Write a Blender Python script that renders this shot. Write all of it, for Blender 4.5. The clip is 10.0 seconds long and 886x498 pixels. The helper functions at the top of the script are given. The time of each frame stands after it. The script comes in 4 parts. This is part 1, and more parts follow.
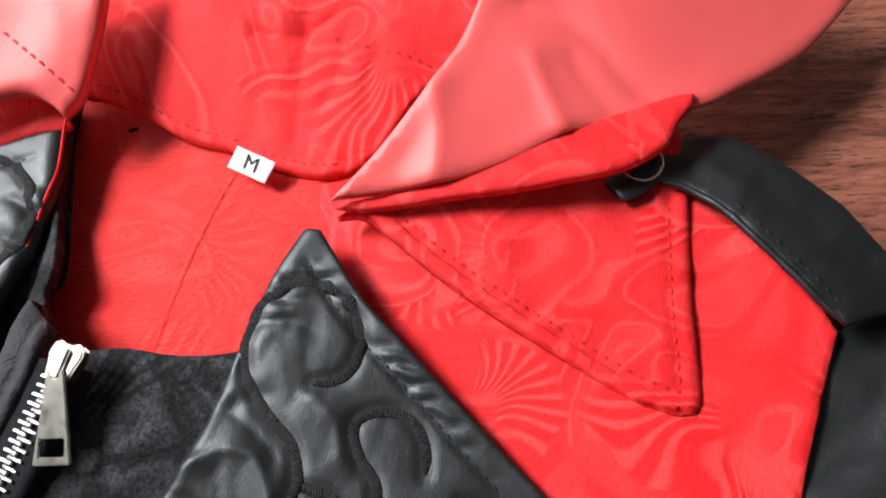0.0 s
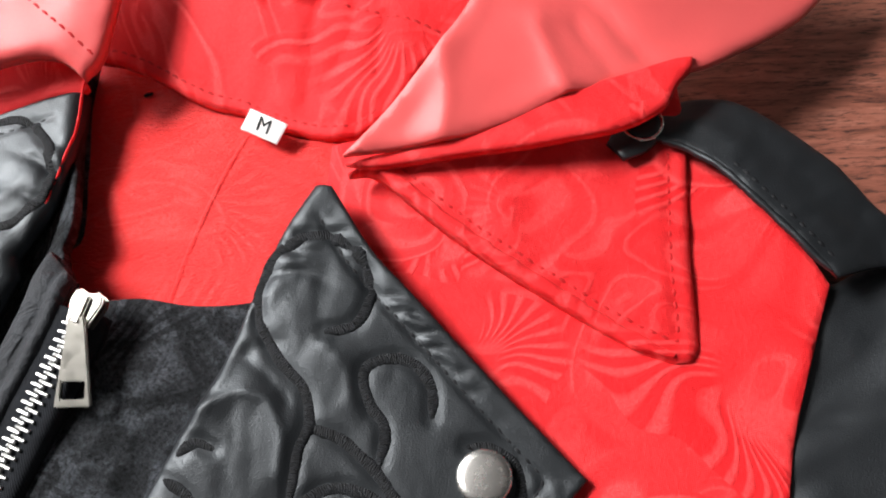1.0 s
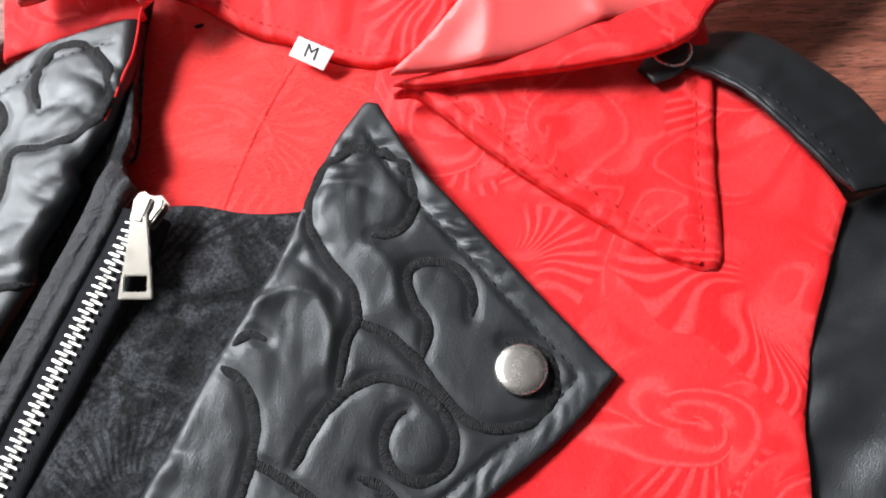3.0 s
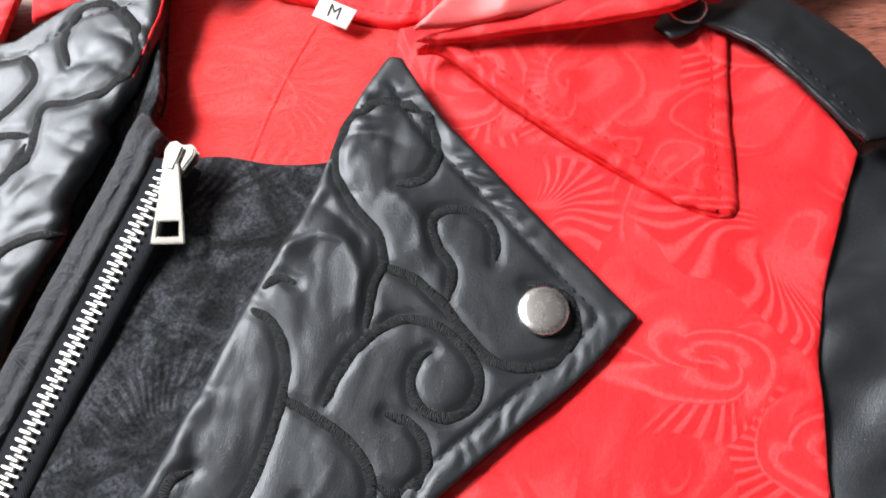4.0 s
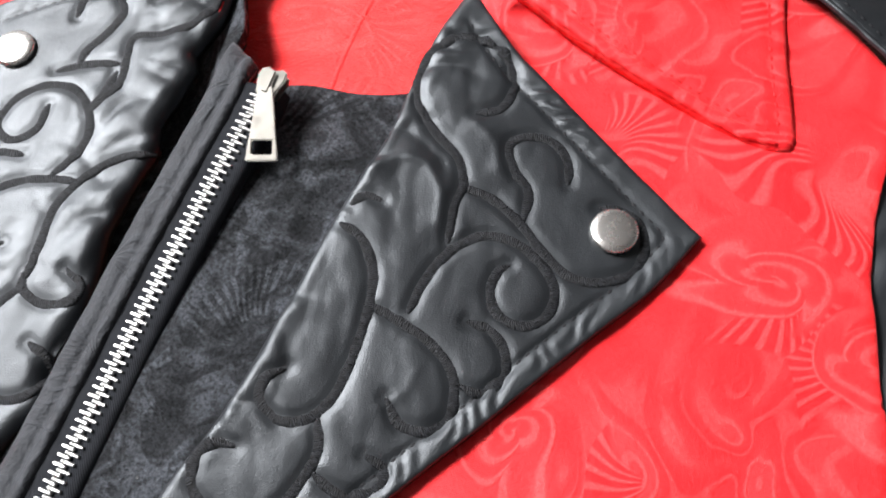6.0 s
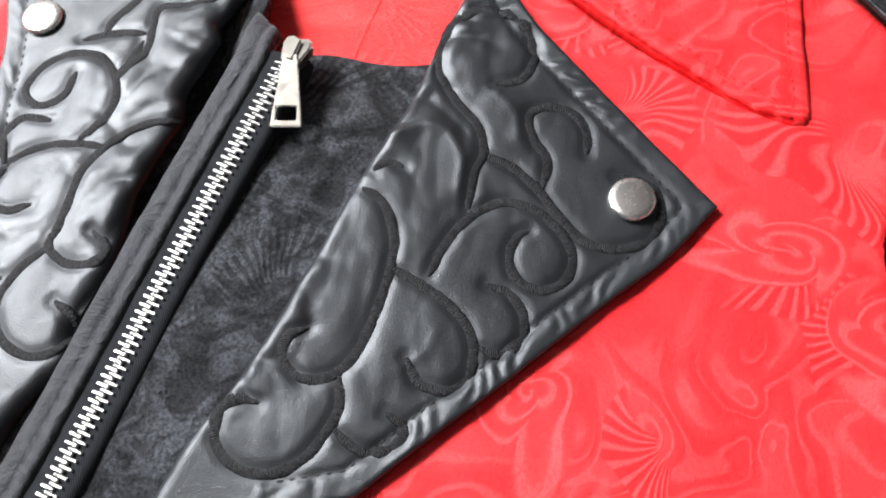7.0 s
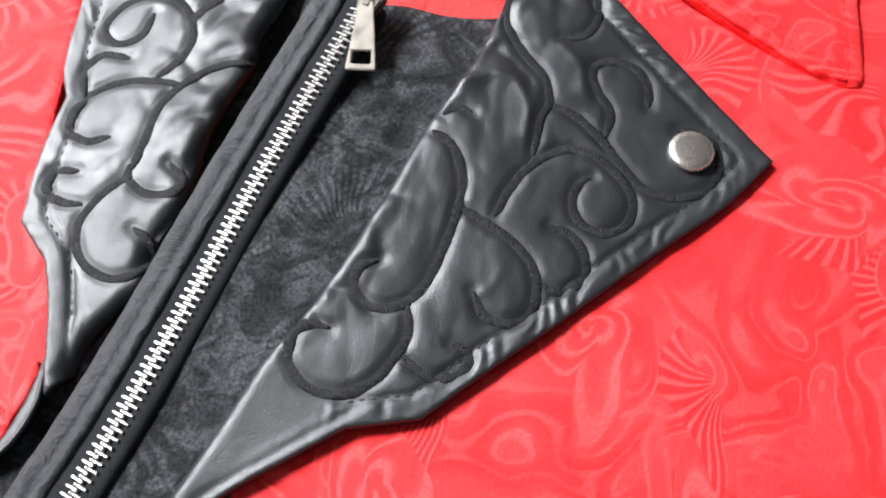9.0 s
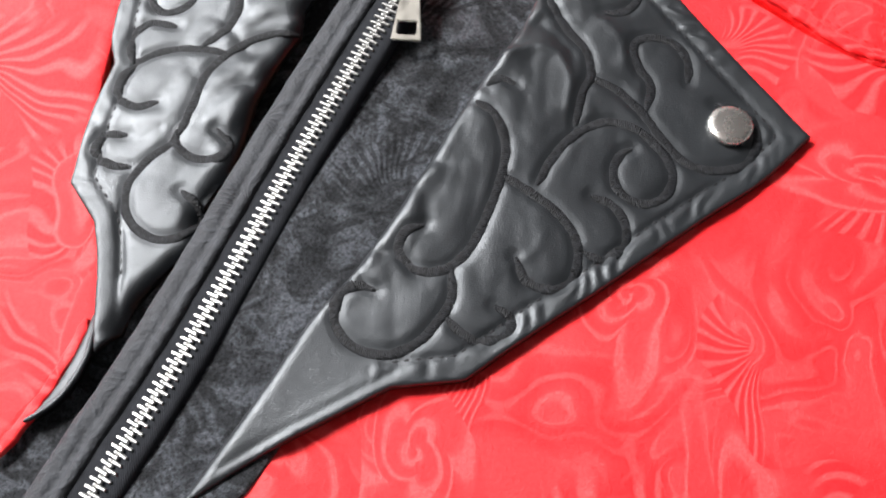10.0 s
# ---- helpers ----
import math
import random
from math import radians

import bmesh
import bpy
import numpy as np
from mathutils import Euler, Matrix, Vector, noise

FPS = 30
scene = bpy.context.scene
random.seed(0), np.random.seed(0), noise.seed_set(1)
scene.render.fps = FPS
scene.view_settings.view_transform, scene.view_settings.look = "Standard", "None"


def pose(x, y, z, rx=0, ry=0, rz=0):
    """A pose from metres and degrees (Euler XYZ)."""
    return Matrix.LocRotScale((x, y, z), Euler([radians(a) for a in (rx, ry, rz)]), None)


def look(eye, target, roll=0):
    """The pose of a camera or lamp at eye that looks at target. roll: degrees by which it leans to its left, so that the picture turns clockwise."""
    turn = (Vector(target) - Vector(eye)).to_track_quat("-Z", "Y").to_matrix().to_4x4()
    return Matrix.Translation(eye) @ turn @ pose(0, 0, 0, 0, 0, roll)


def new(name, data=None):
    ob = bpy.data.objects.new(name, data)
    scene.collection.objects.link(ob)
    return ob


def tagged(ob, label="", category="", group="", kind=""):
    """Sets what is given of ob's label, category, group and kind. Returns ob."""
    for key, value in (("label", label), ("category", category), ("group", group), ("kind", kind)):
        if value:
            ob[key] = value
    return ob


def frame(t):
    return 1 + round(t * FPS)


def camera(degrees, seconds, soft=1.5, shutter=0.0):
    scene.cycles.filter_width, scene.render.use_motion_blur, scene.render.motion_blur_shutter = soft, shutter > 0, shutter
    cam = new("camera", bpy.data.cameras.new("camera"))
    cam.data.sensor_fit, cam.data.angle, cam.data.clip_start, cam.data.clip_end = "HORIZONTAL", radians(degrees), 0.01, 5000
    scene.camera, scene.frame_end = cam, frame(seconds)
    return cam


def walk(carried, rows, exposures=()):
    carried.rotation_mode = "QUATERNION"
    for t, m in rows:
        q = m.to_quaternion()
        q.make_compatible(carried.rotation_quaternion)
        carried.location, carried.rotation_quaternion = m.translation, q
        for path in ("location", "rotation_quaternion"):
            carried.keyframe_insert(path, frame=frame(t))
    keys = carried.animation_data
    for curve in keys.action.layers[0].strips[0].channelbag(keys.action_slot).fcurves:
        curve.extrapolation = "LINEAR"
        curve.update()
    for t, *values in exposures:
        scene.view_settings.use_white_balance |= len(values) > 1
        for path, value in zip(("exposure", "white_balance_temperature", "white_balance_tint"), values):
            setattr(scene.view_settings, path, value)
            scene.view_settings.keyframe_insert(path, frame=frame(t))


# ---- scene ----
cam = camera(55.0, 10.0, 2.0)
PATH = [
    (0, (0.01123, 0.02154, 0.22228), (-0.00632, 0.11867, -0.00742), -12.62),
    (0.5, (0.01029, 0.01658, 0.22371), (-0.00777, 0.11256, -0.00642), -12.83),
    (1, (0.00920, 0.00761, 0.22497), (-0.00817, 0.10493, -0.00466), -12.17),
    (1.5, (0.00744, 0.00060, 0.22613), (-0.01042, 0.09753, -0.00363), -12.07),
    (2, (0.00576, -0.00431, 0.22776), (-0.01267, 0.09230, -0.00209), -12.17),
    (2.5, (0.00141, -0.01175, 0.22888), (-0.01670, 0.08521, -0.00083), -11.57),
    (4, (-0.00872, -0.03549, 0.23027), (-0.02522, 0.06199, 0.00065), -10.50),
    (4.5, (-0.01765, -0.04392, 0.23358), (-0.03245, 0.05167, 0.00305), -9.36),
    (5, (-0.02328, -0.05132, 0.23497), (-0.03768, 0.04431, 0.00443), -8.78),
    (5.5, (-0.02860, -0.05706, 0.23676), (-0.04275, 0.03957, 0.00663), -8.19),
    (7, (-0.03620, -0.07396, 0.23639), (-0.05152, 0.02503, 0.00734), -7.54),
    (7.5, (-0.04053, -0.08041, 0.23711), (-0.05578, 0.01773, 0.00768), -7.00),
    (8, (-0.04232, -0.08268, 0.23958), (-0.05801, 0.01402, 0.00957), -7.16),
    (8.5, (-0.04705, -0.08839, 0.23902), (-0.06232, 0.00938, 0.00944), -6.22),
    (9, (-0.05346, -0.09398, 0.24010), (-0.06918, 0.00424, 0.01074), -5.57),
    (9.5, (-0.05850, -0.10093, 0.24041), (-0.07517, -0.00208, 0.01139), -5.51),
    (10, (-0.06449, -0.10557, 0.24118), (-0.08069, -0.00754, 0.01178), -4.76),
]
walk(cam, [(t, look(eye, target, roll)) for t, eye, target, roll in PATH], [(0, 0.13, 6450, 10), (2.5, 0.25, 6400, 11), (4.0, 0.58, 6370, 12), (5.0, 0.68, 6350, 12), (7, 0.8, 6380, 12), (10, 0.88, 6480, 12)])

# ---- light: an added soft fill in the west wall, and a ceiling panel ----
world = bpy.data.worlds.new("world")
scene.world = world
world.use_nodes = True
sky = world.node_tree.nodes.new("ShaderNodeTexSky")
sky.sky_type, sky.sun_disc = "NISHITA", False
sky.sun_elevation, sky.sun_rotation = radians(40), radians(-60)
world.node_tree.links.new(sky.outputs[0], world.node_tree.nodes["Background"].inputs[0])
world.node_tree.nodes["Background"].inputs[1].default_value = 0.1


def area_lamp(name, m, wide, high, watts, colour):
    data = bpy.data.lights.new(name, "AREA")
    data.shape, data.size, data.size_y, data.energy, data.color = "RECTANGLE", wide, high, watts, colour
    ob = new(name, data)
    ob.matrix_world = m
    return ob


# lamp and wall opening are added for soft fill; no window is known
FILL_AT = (-1.6, 0.95, 1.15)
area_lamp("west_fill", look((FILL_AT[0] + 0.03, FILL_AT[1], FILL_AT[2]), (0, 0.1, 0.0)), 1.1, 0.95, 18, (0.92, 0.96, 1.0))
area_lamp("ceiling_lamp", look((-1.25, 0.62, 1.70), (-0.1, 0.1, 0)), 0.8, 0.8, 138, (1.0, 0.98, 0.96))


# ---- materials ----
class Nodes:
    """A material's node tree with short calls."""

    def __init__(self, name, rough=0.5, metal=0.0, spec=0.5):
        self.mat = bpy.data.materials.new(name)
        self.mat.use_nodes = True
        self.tree = self.mat.node_tree
        self.bsdf = self.tree.nodes["Principled BSDF"]
        self.put("Roughness", rough)
        self.put("Metallic", metal)
        self.put("Specular IOR Level", spec)
        self.where = self.node("ShaderNodeTexCoord").outputs["Object"]

    def node(self, kind, operation="", data_type="", voronoi_dimensions="", feature=""):
        n = self.tree.nodes.new(kind)
        if operation:
            n.operation = operation
        if data_type:
            n.data_type = data_type
        if voronoi_dimensions:
            n.voronoi_dimensions = voronoi_dimensions
        if feature:
            n.feature = feature
        return n

    def join(self, a, b):
        if hasattr(a, "is_output"):
            self.tree.links.new(a, b)
        else:
            b.default_value = a

    def put(self, name, value):
        self.join(value, self.bsdf.inputs[name])

    def math(self, op, a, b=0.0, c=0.0):
        n = self.node("ShaderNodeMath", operation=op)
        for i, v in enumerate((a, b, c)):
            self.join(v, n.inputs[i])
        return n.outputs[0]

    def vec(self, op, a, b=(0, 0, 0), scale=None):
        n = self.node("ShaderNodeVectorMath", operation=op)
        self.join(a, n.inputs[0])
        if op != "LENGTH":
            self.join(b, n.inputs[1])
        if scale is not None:
            self.join(scale, n.inputs["Scale"])
        return n.outputs["Value"] if op == "LENGTH" else n.outputs["Vector"]

    def noise(self, scale, detail=3.0, rough=0.5, at=None, colour=False, distort=0.0):
        n = self.node("ShaderNodeTexNoise")
        self.join(at or self.where, n.inputs["Vector"])
        for k, v in (("Scale", scale), ("Detail", detail), ("Roughness", rough), ("Distortion", distort)):
            n.inputs[k].default_value = v
        return n.outputs["Color" if colour else "Fac"]

    def ramp(self, fac, *stops):
        n = self.node("ShaderNodeValToRGB")
        while len(n.color_ramp.elements) < len(stops):
            n.color_ramp.elements.new(0.5)
        for e, (p, c) in zip(n.color_ramp.elements, stops):
            e.position = p
            e.color = (*c, 1) if hasattr(c, "__len__") else (c, c, c, 1)
        self.join(fac, n.inputs[0])
        return n.outputs[0]

    def mix(self, fac, a, b):
        n = self.node("ShaderNodeMix", data_type="RGBA")
        self.join(fac, n.inputs[0])
        for v, socket in ((a, n.inputs[6]), (b, n.inputs[7])):
            self.join(v if hasattr(v, "is_output") else (*v, 1), socket)
        return n.outputs[2]

    def bump(self, *layers):
        last = None
        for height, metres in layers:
            n = self.node("ShaderNodeBump")
            n.inputs["Strength"].default_value = 1.0
            n.inputs["Distance"].default_value = metres
            self.join(height, n.inputs["Height"])
            if last:
                self.join(last, n.inputs["Normal"])
            last = n.outputs["Normal"]
        self.put("Normal", last)


def scrollwork(m, cell):
    """A woven figure of ringed flowers, shell fans and curling leaves; 0 to 1."""
    warp = m.vec("SUBTRACT", m.noise(0.7 / cell, 2, 0.45, colour=True), (0.5, 0.5, 0.5))
    at = m.vec("MULTIPLY", m.vec("ADD", m.where, m.vec("SCALE", warp, scale=cell * 1.7)), (1, 1, 0))
    v = m.node("ShaderNodeTexVoronoi", voronoi_dimensions="2D", feature="F1")
    m.join(at, v.inputs["Vector"])
    v.inputs["Scale"].default_value = 1 / cell
    v.inputs["Randomness"].default_value = 0.85
    s = m.node("ShaderNodeSeparateXYZ")
    m.join(m.vec("SUBTRACT", at, v.outputs["Position"]), s.inputs[0])
    c = m.node("ShaderNodeSeparateColor")
    m.join(v.outputs["Color"], c.inputs[0])
    lean = m.math("MULTIPLY", c.outputs[0], 6.283)
    turned = m.math("ARCTAN2", s.outputs[1], s.outputs[0])
    far = v.outputs["Distance"]
    # flower: lobed rings round each middle
    lobes = m.math("ABSOLUTE", m.math("SINE", m.math("MULTIPLY_ADD", turned, 1.5, m.math("MULTIPLY_ADD", far, 8.0, lean))))
    size = m.math("MULTIPLY_ADD", lobes, 0.11, 0.17)
    ratio = m.math("DIVIDE", far, size)
    rings = m.math("SINE", m.math("MULTIPLY_ADD", m.math("POWER", ratio, 0.8), 11.0, turned))
    flower = m.ramp(m.math("MULTIPLY_ADD", rings, 0.5, 0.5), (0.3, 0.2), (0.7, 0.45), (0.9, 0.95))
    ratio_half = m.math("MULTIPLY", ratio, 0.5)
    in_flower = m.ramp(ratio_half, (0.86, 1.0), (0.96, 0.0))
    # fan: fine rays on one side of the flower
    rays = m.math("SINE", m.math("MULTIPLY_ADD", turned, 34.0, m.math("MULTIPLY", far, 5.0)))
    rays = m.ramp(m.math("MULTIPLY_ADD", rays, 0.5, 0.5), (0.42, 0.0), (0.9, 0.85))
    facing = m.math("COSINE", m.math("SUBTRACT", m.math("MULTIPLY_ADD", far, 0.8, turned), lean))
    in_fan = m.math("MULTIPLY", m.ramp(facing, (0.55, 0.0), (0.68, 1.0)), m.ramp(far, (0.14, 0.0), (0.2, 1.0), (0.62, 1.0), (0.74, 0.0)))
    # leaves: broad curling tones with a fine outline
    n = m.noise(1.1 / cell, 1.5, 0.4, distort=1.4)
    leaf = m.ramp(m.math("MULTIPLY_ADD", m.math("SINE", m.math("MULTIPLY", n, 22.0)), 0.5, 0.5), (0.2, 0.08), (0.8, 0.34))
    vein = m.ramp(m.math("MULTIPLY_ADD", m.math("SINE", m.math("MULTIPLY", n, 66.0)), 0.5, 0.5), (0.72, 0.0), (0.95, 0.46))
    some = m.ramp(m.noise(1.3 / cell, 1, 0.5, at=m.vec("ADD", m.where, (3, 5, 0))), (0.40, 0.0), (0.52, 1.0))
    tone = m.math("ADD", leaf, m.math("MULTIPLY", vein, some))
    in_flower = m.math("MULTIPLY", in_flower, m.ramp(c.outputs[1], (0.3, 0.0), (0.34, 1.0)))
    return m.mix(in_flower, m.mix(in_fan, tone, rays), flower)


def weave(m, pitch):
    """Fine crossed threads; 0 to 1."""
    s = m.node("ShaderNodeSeparateXYZ")
    m.join(m.where, s.inputs[0])
    k = 2 * math.pi / pitch
    a = m.math("SINE", m.math("MULTIPLY", m.math("ADD", s.outputs[0], m.math("MULTIPLY", s.outputs[1], 0.6)), k))
    b = m.math("SINE", m.math("MULTIPLY", m.math("SUBTRACT", s.outputs[1], m.math("MULTIPLY", s.outputs[0], 0.6)), k))
    return m.math("MULTIPLY", a, b)


def damask_red():
    m = Nodes("red_damask", 0.62, 0, 0.25)
    thin = m.ramp(m.noise(900, 3, 0.6), (0.32, 0.7), (0.62, 1.1))
    figure = m.math("MULTIPLY", scrollwork(m, 0.05), thin)
    # broad tone is random; fine blotches paint wrinkle shading into the ground
    broad_tone = m.noise(18, 3, 0.55)
    shade_fleck = m.ramp(m.noise(260, 4, 0.65), (0.35, 0.0), (0.65, 1.0))
    ground = m.mix(m.math("MULTIPLY_ADD", shade_fleck, 0.5, m.math("MULTIPLY", broad_tone, 0.5)), (0.66, 0.006, 0.010), (0.78, 0.0145, 0.0185))
    m.put("Base Color", m.mix(figure, ground, (0.88, 0.056, 0.059)))
    m.put("Roughness", m.ramp(figure, (0.0, 0.66), (1.0, 0.54)))
    m.put("Sheen Weight", 0.15)
    m.put("Sheen Roughness", 0.4)
    m.put("Sheen Tint", (1.0, 0.45, 0.42, 1))
    m.bump((figure, 0.00016), (weave(m, 0.0007), 0.00004), (m.noise(600, 4, 0.65), 0.0003))
    return m.mat


def lining_red():
    m = Nodes("red_lining", 0.46, 0, 0.45)
    thin = m.ramp(m.noise(600, 3, 0.6), (0.32, 0.3), (0.62, 1.15))
    figure = m.math("MULTIPLY", scrollwork(m, 0.05), thin)
    m.put("Base Color", m.mix(figure, (0.84, 0.012, 0.013), (0.90, 0.048, 0.044)))
    m.put("Sheen Weight", 0.12)
    m.put("Sheen Tint", (1.0, 0.5, 0.4, 1))
    lay = m.node("ShaderNodeMapping")
    lay.inputs["Rotation"].default_value = (0, 0, radians(-25))
    lay.inputs["Scale"].default_value = (1.0, 2.6, 1.0)
    m.join(m.where, lay.inputs["Vector"])
    crinkle = m.noise(420, 4, 0.65, at=lay.outputs[0])
    m.bump((figure, 0.0002), (weave(m, 0.0009), 0.00005), (crinkle, 0.0011))
    return m.mat


def satin_red():
    m = Nodes("red_satin", 0.37, 0, 0.6)
    m.put("Base Color", m.mix(m.noise(30, 3, 0.5), (0.81, 0.088, 0.088), (0.85, 0.118, 0.114)))
    m.put("Sheen Weight", 0.25)
    m.put("Sheen Tint", (1.0, 0.55, 0.5, 1))
    m.bump((m.noise(60, 2, 0.5), 0.0006), (weave(m, 0.0005), 0.00002))
    return m.mat


def leather_black():
    m = Nodes("black_leather", 0.36, 0, 0.6)
    cells = m.node("ShaderNodeTexVoronoi", feature="DISTANCE_TO_EDGE")
    m.join(m.vec("ADD", m.where, m.vec("SCALE", m.noise(700, 2, 0.5, colour=True), scale=0.0006)), cells.inputs["Vector"])
    cells.inputs["Scale"].default_value = 1500
    grain = m.ramp(cells.outputs["Distance"], (0.0, 0.0), (0.28, 1.0))
    worn = m.noise(45, 4, 0.6)
    m.put("Base Color", m.mix(worn, (0.0042, 0.0048, 0.0056), (0.0095, 0.0108, 0.0125)))
    m.put("Roughness", m.ramp(worn, (0.3, 0.41), (0.7, 0.51)))
    m.put("Specular Tint", (0.90, 0.96, 1.0, 1))
    crumple = m.noise(150, 3, 0.55, distort=0.6)
    m.bump((crumple, 0.00008), (grain, 0.000028), (m.noise(1100, 3, 0.6), 0.000026))
    return m.mat


def velvet_black():
    m = Nodes("black_velvet", 0.75, 0, 0.25)
    figure = m.ramp(scrollwork(m, 0.055), (0.10, 0.0), (0.36, 1.0))
    blot = m.ramp(m.noise(48, 2, 0.5, distort=2.6), (0.43, 0.0), (0.53, 1.0))
    figure = m.math("MULTIPLY", m.math("MULTIPLY_ADD", figure, 0.65, 0.35), m.math("MULTIPLY_ADD", blot, 0.8, 0.2))
    # the pile's highlights and dark pits are painted into the base colour
    pile = m.ramp(m.noise(900, 5, 0.75), (0.38, 0.0), (0.66, 1.0))
    deep = m.mix(pile, (0.002, 0.0023, 0.003), (0.016, 0.0175, 0.0205))
    m.put("Base Color", m.mix(figure, deep, m.mix(pile, (0.014, 0.0155, 0.018), (0.135, 0.148, 0.17))))
    m.put("Roughness", m.ramp(figure, (0, 0.85), (1, 0.52)))
    m.put("Sheen Weight", 0.02)
    m.put("Sheen Roughness", 0.4)
    m.bump((figure, 0.0004), (m.noise(200, 4, 0.65), 0.0012), (pile, 0.0006))
    return m.mat


def suede_black():
    m = Nodes("black_suede_cloth", 0.7, 0, 0.3)
    nap = m.noise(260, 4, 0.65)
    figure = scrollwork(m, 0.03)
    m.put("Base Color", m.mix(figure, m.mix(nap, (0.007, 0.0082, 0.0105), (0.024, 0.027, 0.032)), m.mix(nap, (0.010, 0.0115, 0.0145), (0.036, 0.040, 0.047))))
    m.put("Sheen Weight", 0.14)
    m.put("Sheen Roughness", 0.5)
    m.bump((figure, 0.0002), (m.noise(130, 4, 0.6), 0.0007), (nap, 0.0004), (m.noise(1200, 2), 0.0002))
    return m.mat


def twill_black():
    m = Nodes("black_twill_tape", 0.85, 0, 0.1)
    s = m.node("ShaderNodeSeparateXYZ")
    m.join(m.where, s.inputs[0])
    rib = m.math("SINE", m.math("MULTIPLY", m.math("ADD", s.outputs[0], m.math("MULTIPLY", s.outputs[1], 0.25)), 2 * math.pi / 0.0006))
    m.put("Base Color", m.mix(m.noise(300, 3), (0.009, 0.0098, 0.0115), (0.022, 0.024, 0.028)))
    m.bump((rib, 0.00004), (m.noise(1500, 2), 0.0001))
    return m.mat


def thread_black():
    """Satin stitch: threads laid across the run of the line."""
    m = Nodes("black_embroidery_thread", 0.6, 0, 0.2)
    uv = m.node("ShaderNodeTexCoord").outputs["UV"]
    s = m.node("ShaderNodeSeparateXYZ")
    m.join(uv, s.inputs[0])
    wob = m.math("MULTIPLY", m.noise(900, 2, 0.5), 0.0009)
    run = m.math("ADD", m.math("ADD", s.outputs[0], wob), m.math("MULTIPLY", s.outputs[1], 0.25))
    strand = m.math("SINE", m.math("MULTIPLY", run, 2 * math.pi / 0.0006))
    # sparkle along the strands, painted as lighter thread colour
    lit = m.math("MULTIPLY", m.math("MULTIPLY_ADD", strand, 0.5, 0.5), m.ramp(m.noise(1000, 3, 0.6), (0.4, 0.1), (0.6, 1.0)))
    m.put("Base Color", m.mix(lit, (0.0018, 0.002, 0.0024), (0.021, 0.023, 0.027)))
    m.bump((strand, 0.00006), (m.noise(1500, 3, 0.6), 0.00012))
    return m.mat


def plain_thread(name, colour):
    m = Nodes(name, 0.7, 0, 0.3)
    m.put("Base Color", m.mix(m.noise(900, 2), colour, tuple(c * 1.5 for c in colour)))
    return m.mat


def metal(name, colour, rough, scratch, spread=0.3):
    m = Nodes(name, rough, 1.0)
    m.put("Base Color", m.mix(m.noise(200, 3), colour, tuple(c * (1 - 0.4 * spread) for c in colour)))
    m.put("Roughness", m.ramp(m.noise(350, 4, 0.6), (0.3, rough * (1 - spread)), (0.75, rough * (1 + spread))))
    m.bump((m.noise(700, 3, 0.6), scratch))
    return m.mat


def paper_white():
    m = Nodes("white_woven_label", 0.75, 0, 0.3)
    m.put("Base Color", m.mix(m.noise(500, 3), (0.78, 0.77, 0.75), (0.86, 0.85, 0.84)))
    m.bump((weave(m, 0.0004), 0.00003), (m.noise(400, 2), 0.0001))
    return m.mat


def wood_dark():
    m = Nodes("dark_red_brown_wood", 0.42, 0, 0.45)
    lay = m.node("ShaderNodeMapping")
    lay.inputs["Rotation"].default_value = (0, 0, radians(22))
    lay.inputs["Scale"].default_value = (1.0, 7.0, 1.0)
    m.join(m.where, lay.inputs["Vector"])
    fibre = m.noise(28, 6, 0.65, at=lay.outputs[0], distort=0.6)
    pores = m.noise(170, 4, 0.7, at=lay.outputs[0])
    tone = m.ramp(fibre, (0.32, (0.10, 0.032, 0.020)), (0.52, (0.24, 0.082, 0.052)), (0.72, (0.35, 0.14, 0.095)))
    m.put("Base Color", m.mix(m.ramp(pores, (0.34, 0.0), (0.5, 1.0)), (0.030, 0.010, 0.007), tone))
    m.put("Roughness", m.ramp(pores, (0.3, 0.58), (0.7, 0.42)))
    m.bump((pores, 0.00012))
    return m.mat


def plaster(name, colour):
    m = Nodes(name, 0.9, 0, 0.2)
    m.put("Base Color", m.mix(m.noise(3, 4), colour, tuple(c * 0.92 for c in colour)))
    m.bump((m.noise(120, 3), 0.0006))
    return m.mat


DAMASK, LINING, SATIN, LEATHER, VELVET = damask_red(), lining_red(), satin_red(), leather_black(), velvet_black()
TWILL, THREAD, SUEDE = twill_black(), thread_black(), suede_black()
BLACK_STITCH, RED_STITCH = plain_thread("black_thread", (0.003, 0.003, 0.004)), plain_thread("red_thread", (0.42, 0.008, 0.010))
NICKEL, ZINC = metal("polished_nickel", (0.90, 0.88, 0.83), 0.27, 0.0000015, 0.1), metal("bright_zip_metal", (0.38, 0.38, 0.37), 0.5, 0.00004)
SATIN_NICKEL = metal("satin_nickel", (0.25, 0.24, 0.215), 0.42, 0.00002)
PAPER, WOOD, INK = paper_white(), wood_dark(), plain_thread("black_ink", (0.015, 0.015, 0.015))
WALL_PAINT, CEILING_PAINT, FLOOR_PAINT = plaster("grey_wall_paint", (0.22, 0.22, 0.22)), plaster("grey_ceiling_paint", (0.26, 0.26, 0.26)), plaster("grey_floor", (0.3, 0.28, 0.26))


